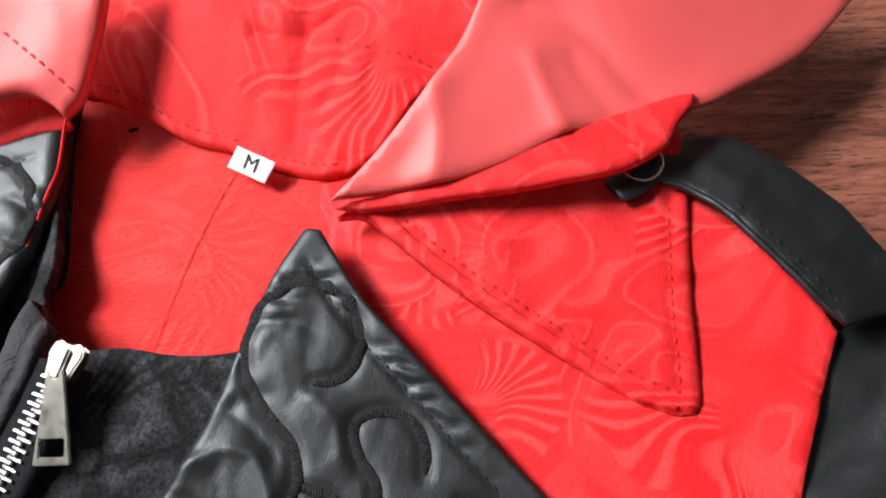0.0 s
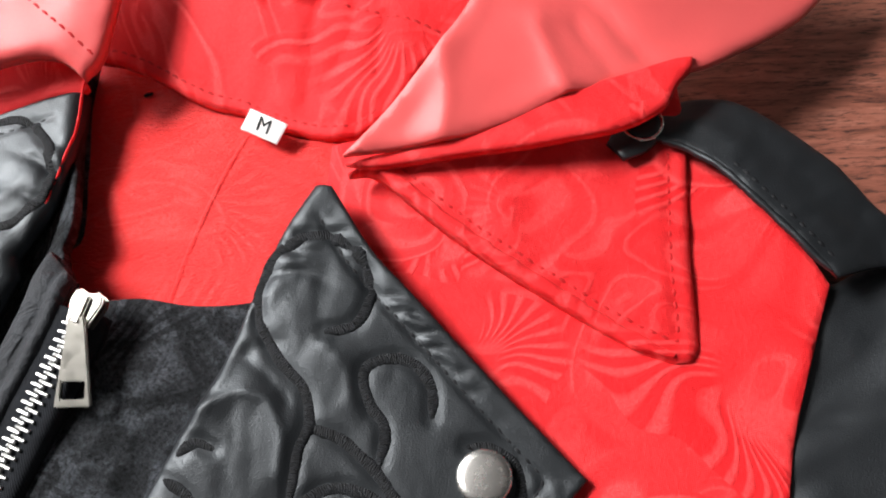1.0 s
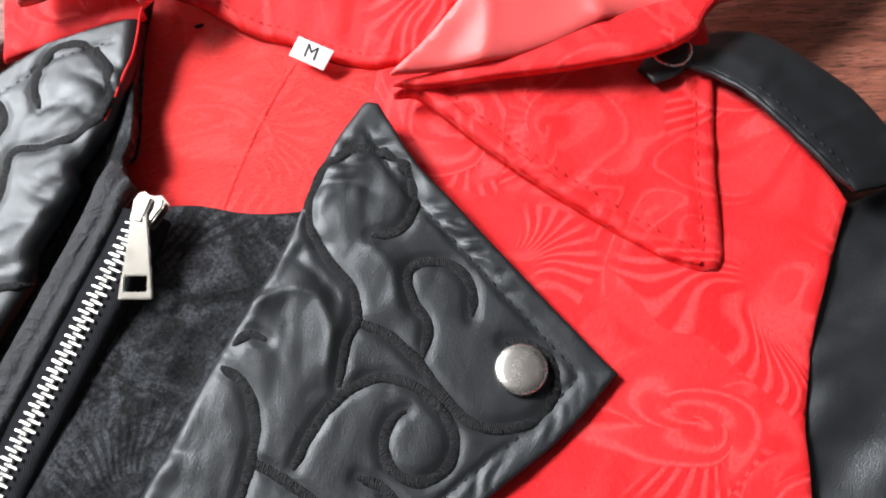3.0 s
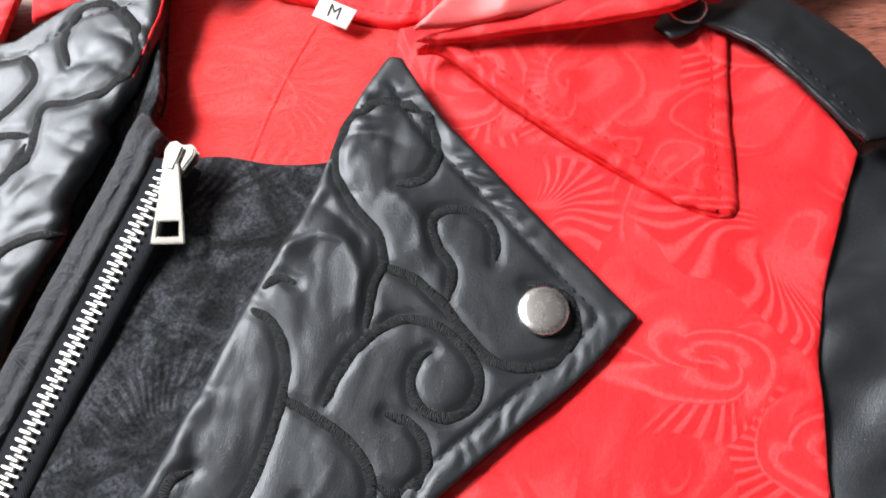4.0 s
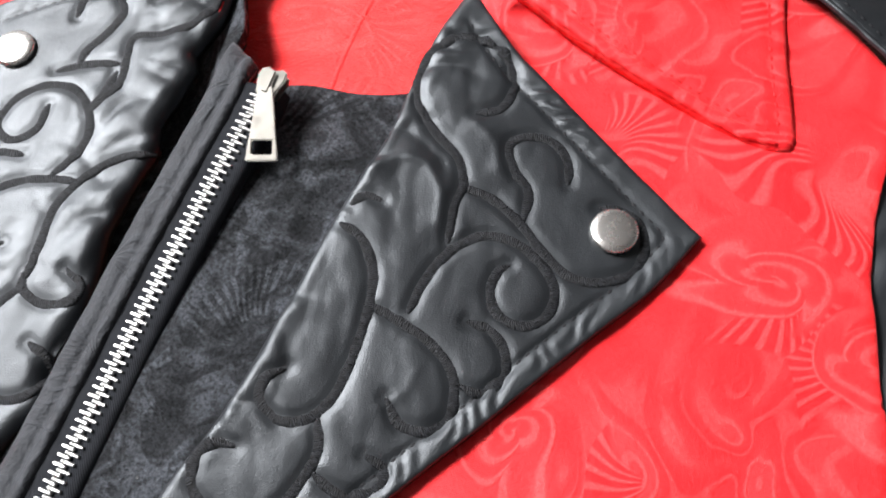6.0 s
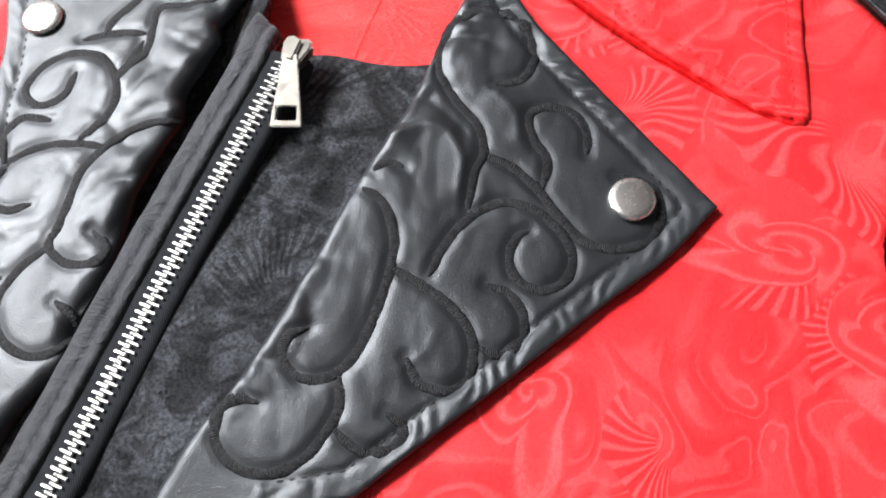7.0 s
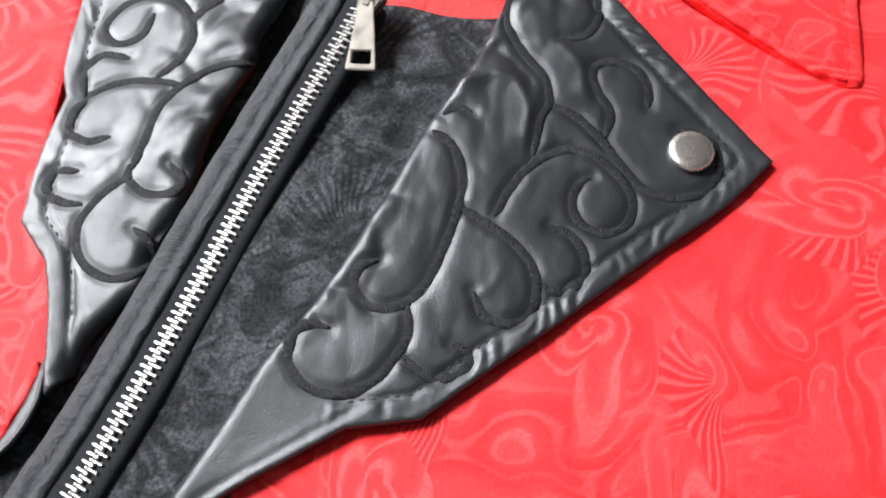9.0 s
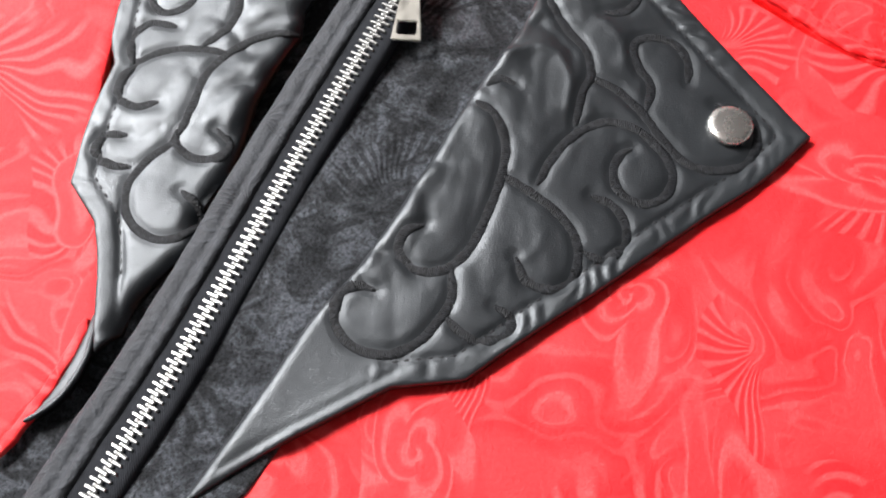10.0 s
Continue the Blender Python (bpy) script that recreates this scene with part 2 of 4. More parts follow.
# ---- building helpers; lengths in millimetres on the table, from its middle ----
def mesh_object(name, verts, faces, material, parent=None, label="", smooth=True):
    me = bpy.data.meshes.new(name)
    me.from_pydata([(x * 0.001, y * 0.001, z * 0.001) for x, y, z in verts], [], faces)
    me.materials.append(material)
    if smooth:
        me.shade_smooth()
    ob = new(name, me)
    ob.parent = parent
    return tagged(ob, label)


def part(name, bm, material, parent, label="", smooth=False):
    me = bpy.data.meshes.new(name)
    bm.to_mesh(me)
    bm.free()
    me.materials.append(material)
    if smooth:
        me.shade_smooth()
    ob = new(name, me)
    ob.parent = parent
    return tagged(ob, label)


def smooth_line(points, step, closed=False, corner=38.0):
    """A smooth line through the points, at even steps; sharp turns stay sharp."""
    p = np.array([q[:2] for q in points], float)
    n = len(p)
    sharp = []
    for i in range(n):
        a, b = p[i] - p[i - 1], p[(i + 1) % n] - p[i]
        turn = abs(math.degrees(math.atan2(a[0] * b[1] - a[1] * b[0], a @ b)))
        sharp.append(turn > corner or (not closed and i in (0, n - 1)))
    out = []
    for i in range(n if closed else n - 1):
        a, b = p[i], p[(i + 1) % n]
        span = np.linalg.norm(b - a)
        ta = (b - a) if sharp[i] else (b - p[i - 1]) * span / max(1e-6, span + np.linalg.norm(a - p[i - 1]))
        after = p[(i + 2) % n]
        tb = (b - a) if sharp[(i + 1) % n] else (after - a) * span / max(1e-6, span + np.linalg.norm(after - b))
        count = max(1, round(span / step))
        for k in range(count):
            u = k / count
            out.append((2 * u**3 - 3 * u**2 + 1) * a + (u**3 - 2 * u**2 + u) * ta + (3 * u**2 - 2 * u**3) * b + (u**3 - u**2) * tb)
    if not closed:
        out.append(p[-1])
    return np.array(out)


def nearest(pts, line, closed=False):
    """For each point: the distance to the line and how far along the line its foot lies."""
    a = line if closed else line[:-1]
    b = np.roll(line, -1, 0) if closed else line[1:]
    seg = b - a
    length = np.linalg.norm(seg, axis=1)
    start = np.r_[0, np.cumsum(length)[:-1]]
    best, along = np.full(len(pts), 1e9), np.zeros(len(pts))
    for i in range(len(a)):
        r = pts - a[i]
        u = np.clip(r @ seg[i] / max(1e-9, length[i] ** 2), 0, 1)
        d = np.hypot(*(r - u[:, None] * seg[i]).T)
        near = d < best
        best[near], along[near] = d[near], (start[i] + u * length[i])[near]
    return best, along


def heights(points, ease=4.0):
    """A smooth sheet near the given (x, y, z)."""
    p = np.array(points, float)
    xy, z = p[:, :2], p[:, 2]

    def kernel(d):
        return np.where(d > 1e-9, d**2 * np.log(np.maximum(d, 1e-9)), 0) * 1e-3

    n = len(p)
    k = kernel(np.linalg.norm(xy[:, None] - xy[None], axis=2)) + np.eye(n) * ease
    flat = np.c_[np.ones(n), xy]
    full = np.block([[k, flat], [flat.T, np.zeros((3, 3))]])
    w = np.linalg.solve(full, np.r_[z, 0, 0, 0])

    def sheet(q):
        q = np.atleast_2d(q)
        return kernel(np.linalg.norm(q[:, None] - xy[None], axis=2)) @ w[:n] + np.c_[np.ones(len(q)), q] @ w[n:]

    return sheet


def fold_noise(q, scale, stretch=1.0, angle=0.0, seed=0.0, octaves=2):
    c, s = math.cos(radians(angle)), math.sin(radians(angle))
    return np.array([noise.fractal(Vector(((x * c + y * s) / (scale * stretch), (y * c - x * s) / scale, seed)), 1.0, 2.0, octaves) for x, y in q])


def inside(q, line):
    x, y = q[:, 0], q[:, 1]
    hit = np.zeros(len(q), bool)
    for (ax, ay), (bx, by) in zip(line, np.roll(line, -1, 0)):
        cross = (ay > y) != (by > y)
        hit ^= cross & (x < (bx - ax) * (y - ay) / (by - ay if by != ay else 1e-9) + ax)
    return hit


class Cloth:
    """A piece of cloth or leather lying in folds: an outline with heights, a relief, and a rounded, thick edge."""

    def __init__(self, outline, inner=(), relief=None, edge=1.0, rolled=None, roll=0.0, ease=4.0, step=2.0, corner=38.0):
        self.line = smooth_line(outline, step, True, corner)
        self.sheet = heights(list(outline) + list(inner), ease)
        self.relief, self.edge, self.step = relief, edge, step
        self.rolled = smooth_line(rolled, step) if rolled else None
        self.roll = roll

    def z(self, q):
        q = np.atleast_2d(np.array(q, float))
        d, s = nearest(q, self.line, True)
        z = self.sheet(q)
        if self.relief:
            z = z + self.relief(q, d, s)
        t = np.clip(1 - d / self.edge, 0, 1)
        z = z - self.edge * (1 - np.sqrt(1 - t * t))
        if self.rolled is not None:
            t = np.clip(1 - nearest(q, self.rolled)[0] / self.roll, 0, 1)
            z = z - 0.8 * self.roll * (1 - np.sqrt(1 - t * t * 0.98))
        return z

    def build(self, name, material, parent, label="", thick=1.6):
        from mathutils.geometry import delaunay_2d_cdt
        line, step = self.line, self.step
        lo, hi = line.min(0), line.max(0)
        xs, ys = np.arange(lo[0], hi[0], step), np.arange(lo[1], hi[1], step * 0.87)
        grid = np.array([(x + (j % 2) * step / 2, y) for j, y in enumerate(ys) for x in xs])
        grid = grid[inside(grid, line)]
        d = nearest(grid, line, True)[0]
        grid = grid[d > step * 0.5]
        near = d[d > step * 0.5]
        # a second ring close to the edge, for its rounding
        t = np.roll(line, -1, 0) - np.roll(line, 1, 0)
        t /= np.maximum(np.linalg.norm(t, axis=1), 1e-9)[:, None]
        area = np.sum(line[:, 0] * np.roll(line[:, 1], -1) - np.roll(line[:, 0], -1) * line[:, 1])
        inward = np.c_[-t[:, 1], t[:, 0]] * (1 if area > 0 else -1)
        rings = [line + inward * k for k in (0.12 * self.edge, 0.4 * self.edge)]
        keep = [r[inside(r, line) & (nearest(r, line, True)[0] > 0.08 * self.edge)] for r in rings]
        grid = grid[near > 0.55 * self.edge]
        pts = np.vstack([line, grid, *keep])
        n = len(line)
        vs, _, fs, *_ = delaunay_2d_cdt([Vector(p) for p in pts], [(i, (i + 1) % n) for i in range(n)], [list(range(n))], 1, 1e-4)
        q = np.array([(v.x, v.y) for v in vs])
        z = self.z(q)
        top = [(x, y, h) for (x, y), h in zip(q, z)]
        m = len(top)
        low = [(x, y, h - thick) for x, y, h in top]
        faces, edges = [], {}
        for f in fs:
            f = list(f)
            a, b, c = (q[i] for i in f[:3])
            if (b[0] - a[0]) * (c[1] - a[1]) - (b[1] - a[1]) * (c[0] - a[0]) < 0:
                f.reverse()
            faces.append(f)
            for i, j in zip(f, f[1:] + f[:1]):
                edges[(i, j)] = True
        rim = [(i, j) for i, j in edges if (j, i) not in edges]
        faces += [[i + m for i in reversed(f)] for f in faces] + [[j, i, i + m, j + m] for i, j in rim]
        return mesh_object(name, top + low, faces, material, parent, label)


def cord(name, line, zs, half, high, material, parent, label="", tip=4.0):
    """A low rounded band along a line: its half width tapers at the ends."""
    t = np.gradient(line, axis=0)
    t /= np.maximum(np.linalg.norm(t, axis=1), 1e-9)[:, None]
    side = np.c_[-t[:, 1], t[:, 0]]
    run = np.r_[0, np.cumsum(np.linalg.norm(np.diff(line, axis=0), axis=1))]
    total, k = run[-1], 7
    verts, faces, uvs = [], [], []
    for i, (p, s, z, r) in enumerate(zip(line, side, zs, run)):
        w = half * min(1, 0.3 + 0.7 * min(r, total - r) / tip) * (1 + 0.1 * math.sin(r * 0.7) + 0.05 * math.sin(r * 2.9))
        for j in range(k):
            a = math.pi * j / (k - 1)
            verts.append((*(p + s * w * math.cos(a)), z - 0.5 + (high + 0.5) * math.sin(a) ** 0.5))
            uvs.append((r * 0.001, w * math.cos(a) * 0.001))
    for i in range(len(line) - 1):
        for j in range(k - 1):
            a = i * k + j
            faces.append((a, a + k, a + k + 1, a + 1))
    ob = mesh_object(name, verts, faces, material, parent, label)
    layer = ob.data.uv_layers.new(name="run")
    for loop in ob.data.loops:
        layer.data[loop.index].uv = uvs[loop.vertex_index]
    return ob


def stitches(name, line, cloth, material, parent, long=2.2, gap=1.0, half=0.42, label=""):
    """A row of short sewn dashes that dip in at both ends."""
    run = np.r_[0, np.cumsum(np.linalg.norm(np.diff(line, axis=0), axis=1))]
    verts, faces = [], []
    at = 0.5
    while at + long < run[-1]:
        r = np.linspace(at, at + long, 5)
        p = np.c_[np.interp(r, run, line[:, 0]), np.interp(r, run, line[:, 1])]
        z = cloth.z(p)
        t = p[-1] - p[0]
        t /= max(1e-9, np.linalg.norm(t))
        s = np.array((-t[1], t[0]))
        base = len(verts)
        for i, (q, h) in enumerate(zip(p, z)):
            lift = 0.32 * math.sin(math.pi * i / 4) - 0.08
            verts += [(*(q + s * half), h + lift - 0.12), (*q, h + lift + 0.12), (*(q - s * half), h + lift - 0.12)]
        for i in range(4):
            a = base + i * 3
            faces += [(a, a + 1, a + 4, a + 3), (a + 1, a + 2, a + 5, a + 4)]
        at += long + gap
    return tagged(mesh_object(name, verts, faces, material, parent, label), kind="stuff")


def inset(line, depth, first, last):
    """A stretch of a closed outline, moved inwards: from the outline point nearest to first to that nearest to last."""
    area = np.sum(line[:, 0] * np.roll(line[:, 1], -1) - np.roll(line[:, 0], -1) * line[:, 1])
    t = np.roll(line, -1, 0) - np.roll(line, 1, 0)
    t /= np.maximum(np.linalg.norm(t, axis=1), 1e-9)[:, None]
    moved = line + np.c_[-t[:, 1], t[:, 0]] * depth * (1 if area > 0 else -1)
    i = int(np.argmin(np.linalg.norm(line - np.array(first[:2]), axis=1)))
    j = int(np.argmin(np.linalg.norm(line - np.array(last[:2]), axis=1)))
    idx = np.arange(i, j + 1 if j >= i else j + 1 + len(line)) % len(line)
    out = moved[idx]
    far = nearest(out, line, True)[0]
    return out[far > depth * 0.97]


def lathe(name, profile, centre, material, parent, label="", tilt=(0, 0), sides=40):
    """A round thing turned from (radius, height) rows, standing at centre."""
    verts, faces = [], []
    for r, h in profile:
        for k in range(sides):
            a = 2 * math.pi * k / sides
            x, y = r * math.cos(a), r * math.sin(a)
            verts.append((centre[0] + x, centre[1] + y, centre[2] + h + x * tilt[0] + y * tilt[1]))
    for i in range(len(profile) - 1):
        for k in range(sides):
            a, b = i * sides + k, i * sides + (k + 1) % sides
            faces.append((a, b, b + sides, a + sides))
    faces.append(list(range((len(profile) - 1) * sides, len(profile) * sides)))
    return mesh_object(name, verts, faces, material, parent, label)


def box(name, size, m, material, parent=None, label="", bevel=0.0):
    bm = bmesh.new()
    bmesh.ops.create_cube(bm, size=1)
    bmesh.ops.scale(bm, vec=size, verts=bm.verts)
    if bevel:
        bmesh.ops.bevel(bm, geom=bm.edges[:], offset=bevel, segments=2, profile=0.6, affect="EDGES")
    bmesh.ops.transform(bm, matrix=m, verts=bm.verts)
    return part(name, bm, material, parent, label)


# ---- an unseen room, added round the table; its dull grey limits the fill ----
X0, X1, Y0, Y1, ZF, ZC = -1.6, 2.2, -2.0, 1.9, -0.75, 1.75


def setting(name, size, place, material, label):
    return tagged(box(name, size, pose(*place), material), label, "", "", "structure")


setting("floor", (X1 - X0 + 0.4, Y1 - Y0 + 0.4, 0.1), ((X0 + X1) / 2, (Y0 + Y1) / 2, ZF - 0.05), FLOOR_PAINT, "plain grey floor")
setting("ceiling", (X1 - X0 + 0.4, Y1 - Y0 + 0.4, 0.1), ((X0 + X1) / 2, (Y0 + Y1) / 2, ZC + 0.05), CEILING_PAINT, "unseen plain grey ceiling")
setting("wall_east", (0.2, Y1 - Y0, ZC - ZF), (X1 + 0.1, (Y0 + Y1) / 2, (ZC + ZF) / 2), WALL_PAINT, "unseen plain grey wall")
setting("wall_north", (X1 - X0 + 0.4, 0.2, ZC - ZF), ((X0 + X1) / 2, Y1 + 0.1, (ZC + ZF) / 2), WALL_PAINT, "unseen plain grey wall")
setting("wall_south", (X1 - X0 + 0.4, 0.2, ZC - ZF), ((X0 + X1) / 2, Y0 - 0.1, (ZC + ZF) / 2), WALL_PAINT, "unseen plain grey wall")


def wall_with_opening():
    """The west wall, with an opening for the added fill lamp."""
    y0, y1, z0, z1 = FILL_AT[1] - 0.6, FILL_AT[1] + 0.6, FILL_AT[2] - 0.52, FILL_AT[2] + 0.52
    bm = bmesh.new()
    for ya, yb, za, zb in ((Y0, y0, ZF, ZC), (y1, Y1, ZF, ZC), (y0, y1, ZF, z0), (y0, y1, z1, ZC)):
        made = bmesh.ops.create_cube(bm, size=1)["verts"]
        bmesh.ops.scale(bm, vec=(0.2, yb - ya, zb - za), verts=made)
        bmesh.ops.translate(bm, vec=(X0 - 0.1, (ya + yb) / 2, (za + zb) / 2), verts=made)
    return tagged(part("wall_west", bm, WALL_PAINT, None), "unseen plain grey wall with an opening for the fill", "", "", "structure")


wall_with_opening()


# ---- the table ----
def table():
    top = tagged(new("table"), "dark reddish-brown wooden table under the jacket", "table")
    top.location = (0.1, 0.1, ZF)
    box("tabletop", (1.5, 1.1, 0.035), pose(0, 0, -ZF - 0.0175), WOOD, top, "dark wood with streaky grain", 0.004)
    for sx in (-1, 1):
        for sy in (-1, 1):
            box("leg", (0.06, 0.06, -ZF - 0.035), pose(sx * 0.68, sy * 0.48, (-ZF - 0.035) / 2), WOOD, top, "", 0.004)


table()

# ---- the jacket ----
jacket = tagged(new("jacket"), "red damask jacket with black leather lapels laid on a table", "jacket")


def lift(points, by):
    """The same outline, lying higher: as it rises it draws towards the middle, as a stiffer edge stands up."""
    return [(x - x * by / 208, y - y * by / 208, z + by) for x, y, z in points]


def ripple(amount, scale, stretch=1.0, angle=0.0, seed=0.0):
    return lambda q, d, s: amount * fold_noise(q, scale, stretch, angle, seed)


# back lining, seen through the open neck
lining = Cloth([(-125.7, 109.9, 2.5), (-135.6, 188.1, 2.5), (-74.8, 218.8, 5), (-0.1, 206.8, 6), (-2, 130.2, 10), (-19.7, 113, 11), (-34.8, 67.7, 10), (-68, 47.1, 7), (-120, 57.7, 3)], relief=ripple(1.0, 22, 3.0, 65, 1.0), ease=60)
lining.build("back_lining", LINING, jacket, "red patterned back lining", 2.0)
seam = smooth_line([(-65.3, 140.5, 9), (-67.5, 137, 9), (-75.1, 119.6, 9), (-80.8, 103, 9), (-85.8, 84, 9)], 1.5)
cord("lining_seam", seam, lining.z(seam), 0.9, 0.25, LINING, jacket)


# black facing under the left edge of the opening
gap = Cloth([(-119.6, 170, 5), (-112.7, 104.8, 5), (-124.2, 90.3, 4), (-123.3, 72.8, 3), (-143.1, 28.2, 3), (-168.1, -40.1, 4), (-184.8, -89.2, 6), (-207.3, -98.4, 6), (-206.5, -72.5, 5), (-193.5, -48.6, 4), (-183.2, -8.1, 2.5), (-176, 13.9, 2.5), (-170.7, 73.4, 2.5), (-147.2, 123.7, 3), (-133.7, 161.7, 4)], relief=ripple(1.0, 20, seed=3), ease=40)
gap.build("inner_facing", VELVET, jacket, "black velvet facing in the shaded gap")
facing = Cloth([(-114.9, 168.1, 15), (-115.8, 140.8, 13), (-112.6, 121.0, 13), (-110.6, 108.4, 15), (-112.9, 102.4, 18), (-109.6, 95.8, 23), (-102.3, 86.7, 27), (-115.3, 83.5, 19), (-122.2, 65.2, 10), (-125.2, 104.9, 6), (-121.9, 140.5, 5), (-125, 167.4, 6)], relief=ripple(0.8, 14, 2, 70, 4), ease=10, edge=1.5)
facing.build("neck_facing", VELVET, jacket, "black velvet neck facing", 4.0)

# red front panels
front = Cloth([(-38.8, 113.1, 15), (-37.8, 130.1, 15), (14.4, 140.6, 15), (59.9, 133.7, 15), (75.1, 110, 17), (87.1, 90.9, 17), (91.6, 81.2, 17), (85.9, 67.3, 15), (84.4, 63.9, 14), (76.8, 43.6, 14), (71.4, 21, 13.5), (71.2, 12, 13.5), (69.4, -6.7, 13.5), (69.4, -15.6, 13.5), (65.3, -48, 12), (64.1, -65.6, 10), (54.7, -96.3, 9), (-41, -129.4, 9), (-135.8, -138.1, 8), (-173.8, -102.8, 8), (-147.7, -80.7, 10), (-123.2, -60.8, 11), (-99.3, -38.3, 12), (-51.5, 12, 13), (-34.6, 39.2, 13), (-28.8, 86.4, 14)], [(-4, 4, 14.0), (-33, -20, 14.0), (-60, -40, 14.0), (-90, -54, 14.0), (35.5, 37.4, 14.5), (-21.3, -39.3, 14), (27.3, -1.7, 13), (-57.8, -72.2, 13), (63, 88.2, 15.5), (63.5, 103, 16.5), (61.1, 69.8, 15)], lambda q, d, s: 1.9 * fold_noise(q, 38, 1.6, -50, 5) + 0.6 * fold_noise(q, 13, 2.5, -35, 25) + 0.9 * fold_noise(q, 9, 3.0, -20, 35) * np.exp(-(np.hypot(q[:, 0] + 18, q[:, 1] - 98) / 26) ** 2), 1.2, ease=60, step=2.6)
front.build("front_panel", DAMASK, jacket, "red damask front with tone-on-tone scrollwork", 2.0)
side = Cloth([(-200.5, 93.9, 9), (-195.8, 12.6, 9), (-184.5, -13.8, 9), (-180.4, -41.6, 8), (-192, -62.2, 7), (-204.6, -85.1, 7), (-271.5, -96.6, 7), (-347.3, 46.7, 8), (-311.7, 117.8, 9), (-284.4, 176.4, 9), (-168.5, 161.7, 9), (-178.7, 104.8, 9), (-190.4, 92.9, 9)], (), ripple(1.0, 40, 1.6, 50, 6), 1.2, ease=60, step=2.8)
side.build("front_panel", DAMASK, jacket, "red damask front with tone-on-tone scrollwork", 2.0)

# turned leather edge that shows past the lower end of the far lapel
EDGE = [(-178.2, -34.0, 12), (-178.4, -41.0, 11.5), (-178.8, -48.5, 11), (-182.7, -58.2, 10.5), (-187.5, -63.5, 10), (-192.4, -67.0, 9.5)]
band = Cloth(EDGE + [(-194.0, -68.2, 8.5), (-187.8, -60, 9.5), (-183.6, -50, 9.5), (-181.2, -41, 10), (-180.4, -35, 11)], (), None, 0.8, ease=2, step=1.2)
band_ob = band.build("turned_edge", LEATHER, jacket, "narrow turned leather edge", 3.0)
rim = smooth_line(EDGE, 1.2)
cord("piping", rim, heights(EDGE, 1.0)(rim), 0.8, 0.7, LEATHER, band_ob, "thin leather piping", 2.0)
rim = smooth_line([(-182.4, -36), (-183.6, -43), (-187.0, -53), (-191.2, -63), (-195.4, -71), (-199.4, -78)], 1.5)
cord("rolled_hem", rim, side.z(rim) + 0.6, 1.9, 1.3, DAMASK, jacket, "rolled red damask edge", 3.0)

# velvet panel beside the zip
panel = Cloth([(-99.4, 83, 26), (-95, 84.1, 21), (-85.9, 84.6, 16.5), (-73.8, 82.6, 16), (-61.6, 82.7, 17), (-48.1, 85.2, 17), (-60.4, 56.3, 17), (-67.7, 38.3, 17), (-82.1, 8.8, 17), (-95.5, -17.3, 17), (-111.5, -51.9, 14), (-130.4, -86.2, 13), (-150.9, -95.6, 13), (-167.2, -86.3, 12), (-152.6, -52, 14), (-142.1, -22.2, 15), (-128.5, 13.5, 16.5), (-116.1, 45.5, 18), (-113.6, 50.4, 21.5), (-102.1, 75.4, 24)], [(-92.5, 71, 26.5), (-103.5, 46, 24.5), (-119.5, 9.2, 19.5), (-133.5, -26, 17.5)], lambda q, d, s: 3.0 * fold_noise(q, 12, 3.0, 66, 7) * np.clip(d / 12 - 0.5, 0, 1), 1.2, ease=12)
panel.build("velvet_panel", VELVET, jacket, "black velvet panel with a paisley figure", 1.5)


